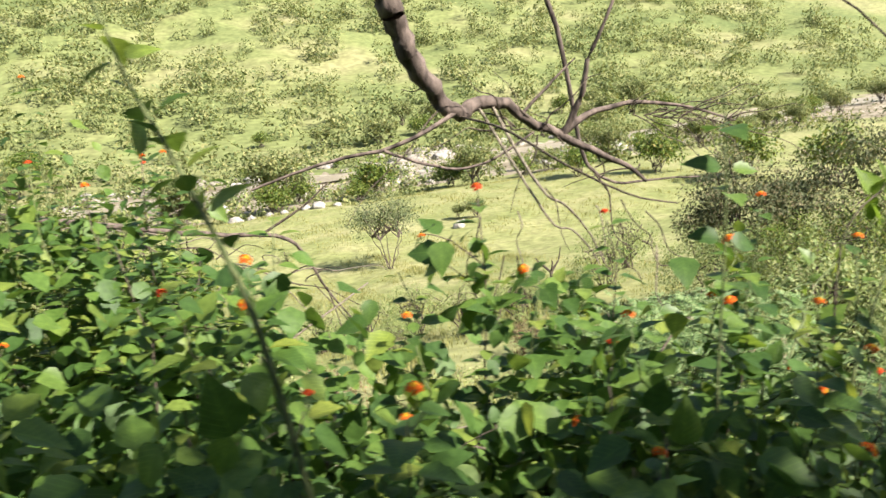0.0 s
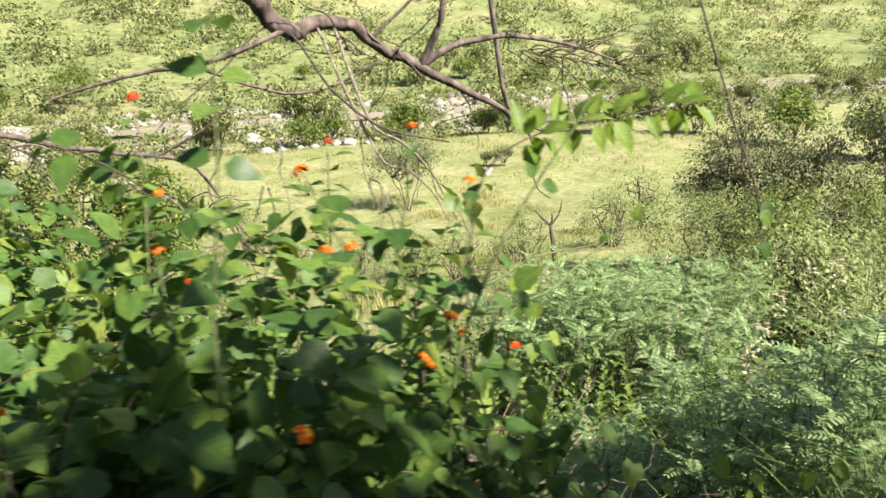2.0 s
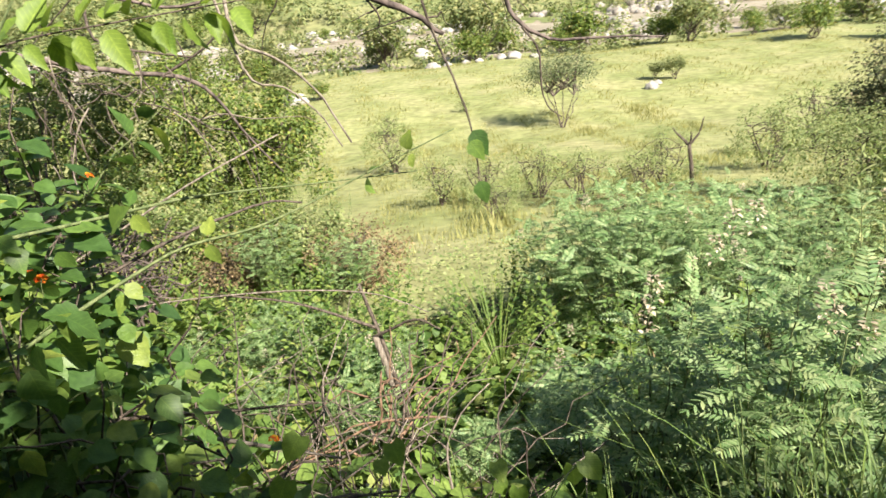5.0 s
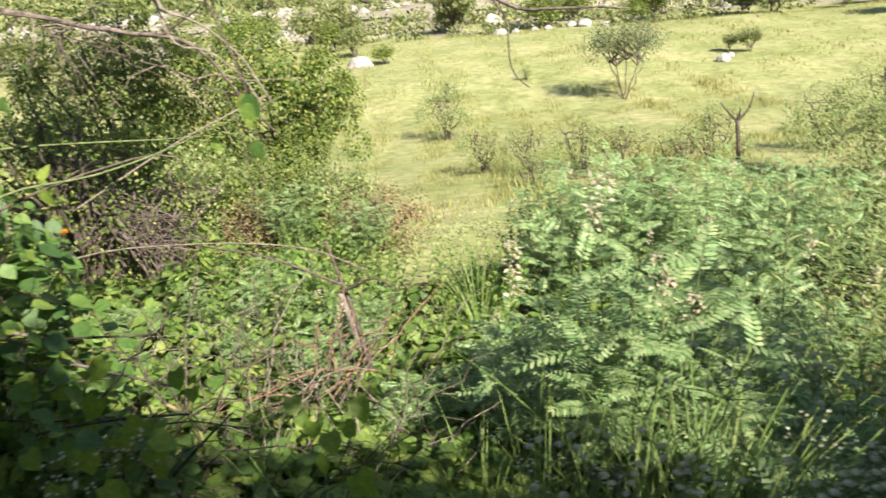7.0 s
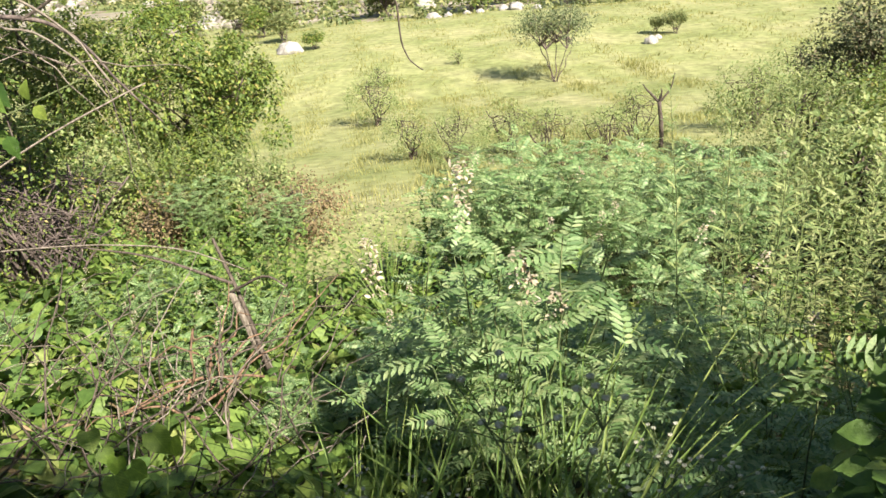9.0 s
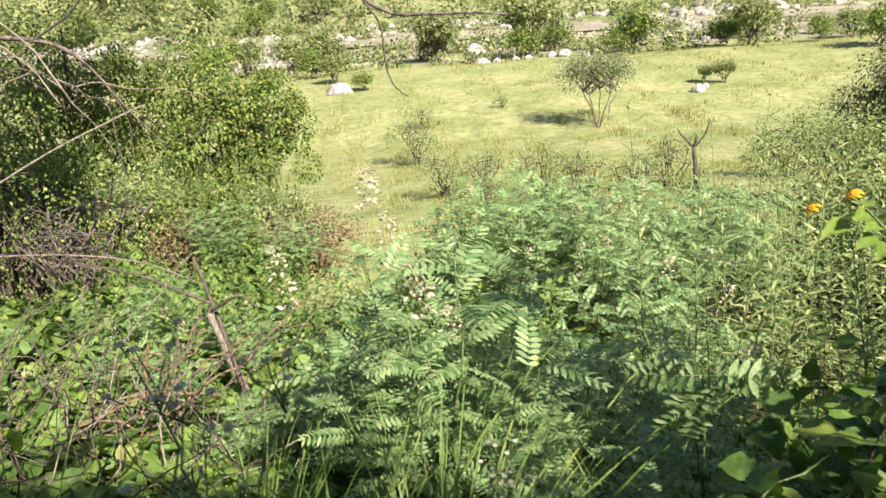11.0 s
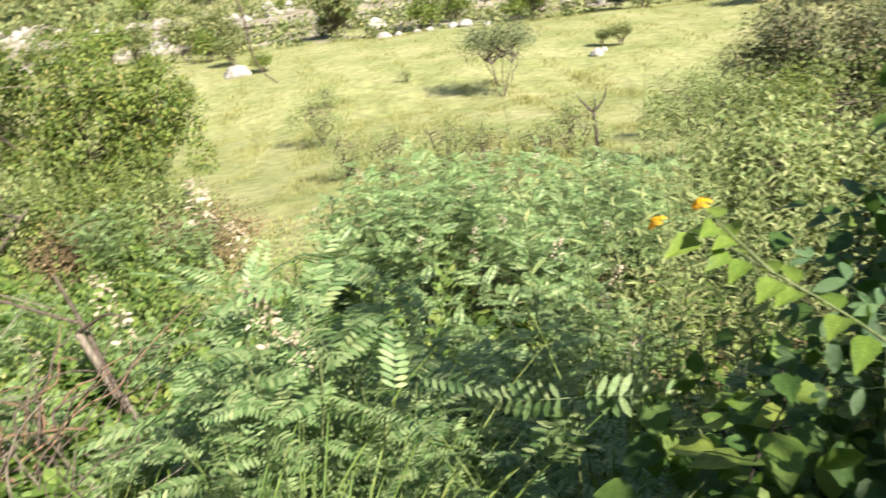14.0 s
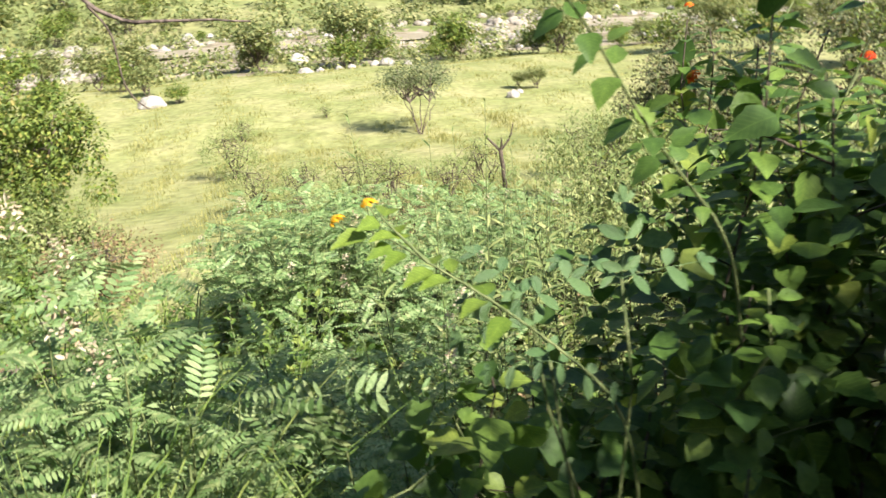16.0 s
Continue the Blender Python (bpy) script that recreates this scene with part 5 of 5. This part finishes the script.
sprigs(on(4.2, 2.65), [[on(4.2, 2.65), (4.16, 2.62, 0.2), (4.11, 2.6, 0.5), (4.06, 2.55, 0.6), (3.99, 2.5, 0.69), (3.93, 2.45, 0.78), (3.87, 2.4, 0.88), (3.82, 2.33, 0.95)]],
       "long arching brown lantana stem with broad leaves", 0.042, 0.1, 0.5, None, None, 0.0035, TWIG)
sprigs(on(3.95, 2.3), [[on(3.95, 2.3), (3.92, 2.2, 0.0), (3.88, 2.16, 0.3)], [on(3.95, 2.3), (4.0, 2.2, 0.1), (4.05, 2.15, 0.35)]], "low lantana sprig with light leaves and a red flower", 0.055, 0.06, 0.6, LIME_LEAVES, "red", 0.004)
sprigs(on(-0.2, 1.0), [[on(-0.2, 1.0), (-0.2, 1.0, 0.6), (-0.28, 1.0, 1.25), (-0.34, 1.05, 1.38), (-0.4, 1.1, 1.5), (-0.46, 1.15, 1.6), (-0.52, 1.2, 1.77)]], "tall green lantana stem with few leaves", 0.07, 0.12, 0.5, None, None, 0.007)
sprigs(on(0.5, 1.3), [[on(0.5, 1.3), (0.5, 1.3, 0.5), (0.51, 1.3, 0.93), (0.52, 1.31, 1.02), (0.54, 1.33, 1.18), (0.55, 1.34, 1.35), (0.55, 1.35, 1.5)]], "tall upright lantana stem with few leaves", 0.065, 0.13, 0.5, None, None, 0.004)
sprigs(on(0.85, 1.5), [[on(0.85, 1.5), (0.86, 1.5, 0.4), (0.89, 1.5, 0.8), (0.99, 1.55, 1.02), (1.06, 1.6, 1.12), (1.14, 1.65, 1.22), (1.22, 1.72, 1.38)],
                       [(0.89, 1.5, 0.8), (0.86, 1.7, 0.83), (0.99, 1.88, 0.82), (1.05, 2.06, 0.8), (1.1, 2.24, 0.76), (1.21, 2.42, 0.72), (1.44, 2.6, 0.7)],
                       [(0.89, 1.5, 0.6), (0.94, 1.9, 0.64), (1.04, 2.04, 0.69), (1.15, 2.18, 0.68), (1.22, 2.32, 0.69), (1.33, 2.46, 0.73), (1.56, 2.6, 0.82)]],
       "dark bare lantana stems reaching out over the slope", 0.05, 0.3, 0.45, None, None, 0.005, TWIG)
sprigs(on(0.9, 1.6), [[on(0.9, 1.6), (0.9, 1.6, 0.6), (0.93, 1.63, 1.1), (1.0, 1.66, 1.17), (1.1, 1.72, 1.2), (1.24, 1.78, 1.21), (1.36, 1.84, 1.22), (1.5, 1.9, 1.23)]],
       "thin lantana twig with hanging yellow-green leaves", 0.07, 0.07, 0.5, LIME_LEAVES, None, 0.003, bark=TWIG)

# ---- broad heart leaved climber at the path's edge ----
HEARTS = [mesh_of("leaf", HEART, LIME)]
climber = thing("climbing_vine", on(1.45, 1.75), "climbing vine with broad heart-shaped green leaves", "vine")
foot = np.array(climber.location)
for k in range(36):
    q = np.array([rng.uniform(1.2, 1.65), rng.uniform(1.58, 1.95), rng.uniform(-0.05, 0.28)]) if k % 3 else np.array([rng.uniform(1.4, 2.1), rng.uniform(1.9, 2.2), rng.uniform(0.0, 0.18)])
    tip = np.array([[rng.normal(0.3, 0.5), rng.normal(-0.4, 0.4), rng.uniform(-0.8, -0.2)]])
    add_leaf(climber, HEARTS[0], q - foot, bases(tip, np.array([[rng.normal(0.25, 0.25), rng.normal(-0.5, 0.25), 0.9]]))[0], rng.uniform(0.04, 0.066))
    if k % 6 == 0:
        part("vine_stem", tube(bend((rng.normal(0, 0.05), rng.normal(0, 0.05), 0), q - foot, 0.06, 0.015, 9), 0.0035, 0.0015, 5), STEM, climber)

# ---- dry sticks and hanging twigs in the hollow under the leaning tree ----
for line in ([(1.0, 1.72, 0.02), (1.2, 1.8, 0.12), (1.45, 1.9, 0.14), (1.55, 1.95, 0.13)], [(0.45, 2.0, -0.06), (0.8, 2.05, 0.0), (1.08, 2.1, 0.05)], [(0.73, 2.0, 0.19), (1.0, 2.05, 0.21), (1.29, 2.1, 0.24)],
             [(0.87, 2.0, 0.24), (0.94, 2.05, 0.2), (0.99, 2.1, 0.07)], [(1.35, 2.0, -0.18), (1.46, 2.05, -0.06), (1.54, 2.1, 0.02)], [(1.04, 2.0, 0.17), (1.2, 2.05, 0.12), (1.33, 2.1, 0.07)]):
    loose = thing("dry_stick", line[0], "thin grey dry stick caught in the undergrowth", "stick", "dry sticks")
    limb("stick", line, 0.006, 0.003, PALE if rng.random() < 0.6 else TWIG, 5, loose)
hang = thing("hanging_branch", (0.25, 3.5, 1.42), "dead branch with pale bare hanging twigs", "branch")
limb("branch", [(0.14, 3.45, 1.4), (0.3, 2.95, 1.36), (0.48, 2.55, 1.22), (0.66, 2.35, 1.12), (0.85, 2.5, 1.06)], 0.006, 0.003, TWIG, 6, hang)
limb("branch", [(0.3, 3.56, 1.45), (0.4, 3.4, 1.2), (0.5, 3.26, 1.0), (0.6, 3.36, 0.95), (0.73, 3.46, 0.78), (0.83, 3.49, 0.55)], 0.009, 0.004, PALE, 6, hang)
limb("branch", [(0.23, 3.52, 1.45), (0.4, 3.35, 1.1), (0.53, 3.27, 0.85), (0.63, 3.37, 0.82), (0.74, 3.44, 0.68), (0.8, 3.46, 0.54)], 0.007, 0.003, PALE, 6, hang)
limb("branch", [(0.4, 1.9, -0.6), (0.46, 1.95, 0.1), (0.52, 2.01, 0.45), (0.61, 2.19, 0.51), (0.76, 2.42, 0.57), (0.93, 2.62, 0.6), (1.01, 2.68, 0.57)], 0.008, 0.003, TWIG, 6, hang)
for k in range(13):
    a = np.array([rng.uniform(0.1, 0.75), rng.uniform(2.2, 3.0), rng.uniform(0.7, 1.15)])
    e = a + np.array([rng.normal(-0.03, 0.09), rng.normal(-0.03, 0.08), -rng.uniform(0.12, 0.3)])
    limb("twig", bend(a, e, 0.0, 0.015, 5), 0.003, 0.0015, PALE if k % 3 == 0 else TWIG, 4, hang)

# ---- broad shaded heart leaves and one hanging feathery leaf ----
BROAD = [mesh_of("leaf", (HEART[0] * [0.95, 1, 1], HEART[1]), LANTANA)]
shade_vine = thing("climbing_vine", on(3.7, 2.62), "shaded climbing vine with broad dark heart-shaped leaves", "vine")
foot = np.array(shade_vine.location)
for k in range(46):
    q = np.array([rng.uniform(3.48, 4.15), rng.uniform(2.55, 2.85), rng.uniform(-0.32, 0.06)])
    tip = np.array([[rng.normal(0, 0.4), -0.5, rng.uniform(-0.7, -0.1)]])
    add_leaf(shade_vine, BROAD[0], q - foot, bases(tip, np.array([[rng.normal(0, 0.25), rng.normal(-0.45, 0.2), 0.9]]))[0], rng.uniform(0.055, 0.095))
    if k % 5 == 0:
        part("vine_stem", tube(bend((rng.normal(0, 0.05), rng.normal(0, 0.05), 0), q - foot, 0.06, 0.015, 9), 0.0035, 0.0015, 5), STEM, shade_vine)
fern = thing("feathery_shrub", on(3.42, 2.85), "thin feathery sapling with one sunlit hanging leaf", "shrub", "pinnate shrubs")
foot = np.array(fern.location)
part("stem", tube(bend((0, 0, -0.05), np.array([3.385, 2.72, 0.14]) - foot, 0.1, 0.01, 10), 0.004, 0.002, 5), STEM, fern)
for q, tip, size in (((3.385, 2.72, 0.14), (-0.05, -0.25, -1.0), 0.17), ((3.385, 2.73, 0.14), (-0.9, -0.2, -0.1), 0.16), ((3.39, 2.74, 0.14), (0.9, -0.1, 0.05), 0.17), ((3.39, 2.74, 0.12), (-0.5, -0.5, -0.7), 0.15)):
    add_leaf(fern, PINNATE_MESHES[1], np.array(q) - foot, bases(np.array([tip], float), np.array([[0.15, -0.9, 0.35]]))[0], size)

# ---- broken stake with a bundle of dead vines ----
post = thing("dead_stump", (0.46, 4.65, -2.05), "broken pale dry stump wrapped in dead brown vines", "stump")
limb("stump", [(0.46, 4.66, -2.1), (0.41, 4.62, -1.7), (0.36, 4.59, -1.4), (0.3, 4.55, -1.05)], 0.035, 0.022, PALE, 7, post)
limb("stump", [(0.52, 4.6, -2.1), (0.44, 4.57, -1.6), (0.3, 4.6, -1.0), (0.2, 4.62, -0.7)], 0.022, 0.01, TWIG, 6, post)
limb("branch", [(0.3, 4.55, -1.05), (0.62, 4.5, -0.86), (0.8, 4.45, -0.9)], 0.012, 0.005, TWIG, 5, post)
limb("branch", [(0.3, 4.58, -1.0), (-0.2, 4.5, -0.8), (-0.9, 4.4, -0.72)], 0.012, 0.005, TWIG, 5, post)
bundle = thing("dead_vines", on(0.7, 3.6), "bundle of dead brown vine stems over the undergrowth", "vine")
for k in range(18):
    a = np.array([0.72, 3.66, -1.12]) + rng.normal(0, 0.09, 3)
    e = a + (np.array([-0.75, -0.35, -0.1]) if k % 2 else np.array([0.1, 0.5, 0.3])) * rng.uniform(0.7, 1.3) + rng.normal(0, 0.14, 3)
    limb("vine_stem", bend(a, e, rng.uniform(-0.05, 0.22), 0.03, 7), 0.008, 0.003, TWIG if k % 3 == 0 else DEADVINE, 5, bundle)

# ---- second row of unseen shade bushes added behind the path ----
for row in ((2.9, 1.55, 2.6, 0.45), (3.5, 1.5, 2.6, 0.45), (4.05, 1.45, 2.6, 0.45), (4.6, 1.42, 2.6, 0.42), (5.1, 1.22, 2.6, 0.36), (5.5, 1.1, 2.6, 0.35), (6.1, 0.85, 2.6, 0.3)):
    path_bush(*row)
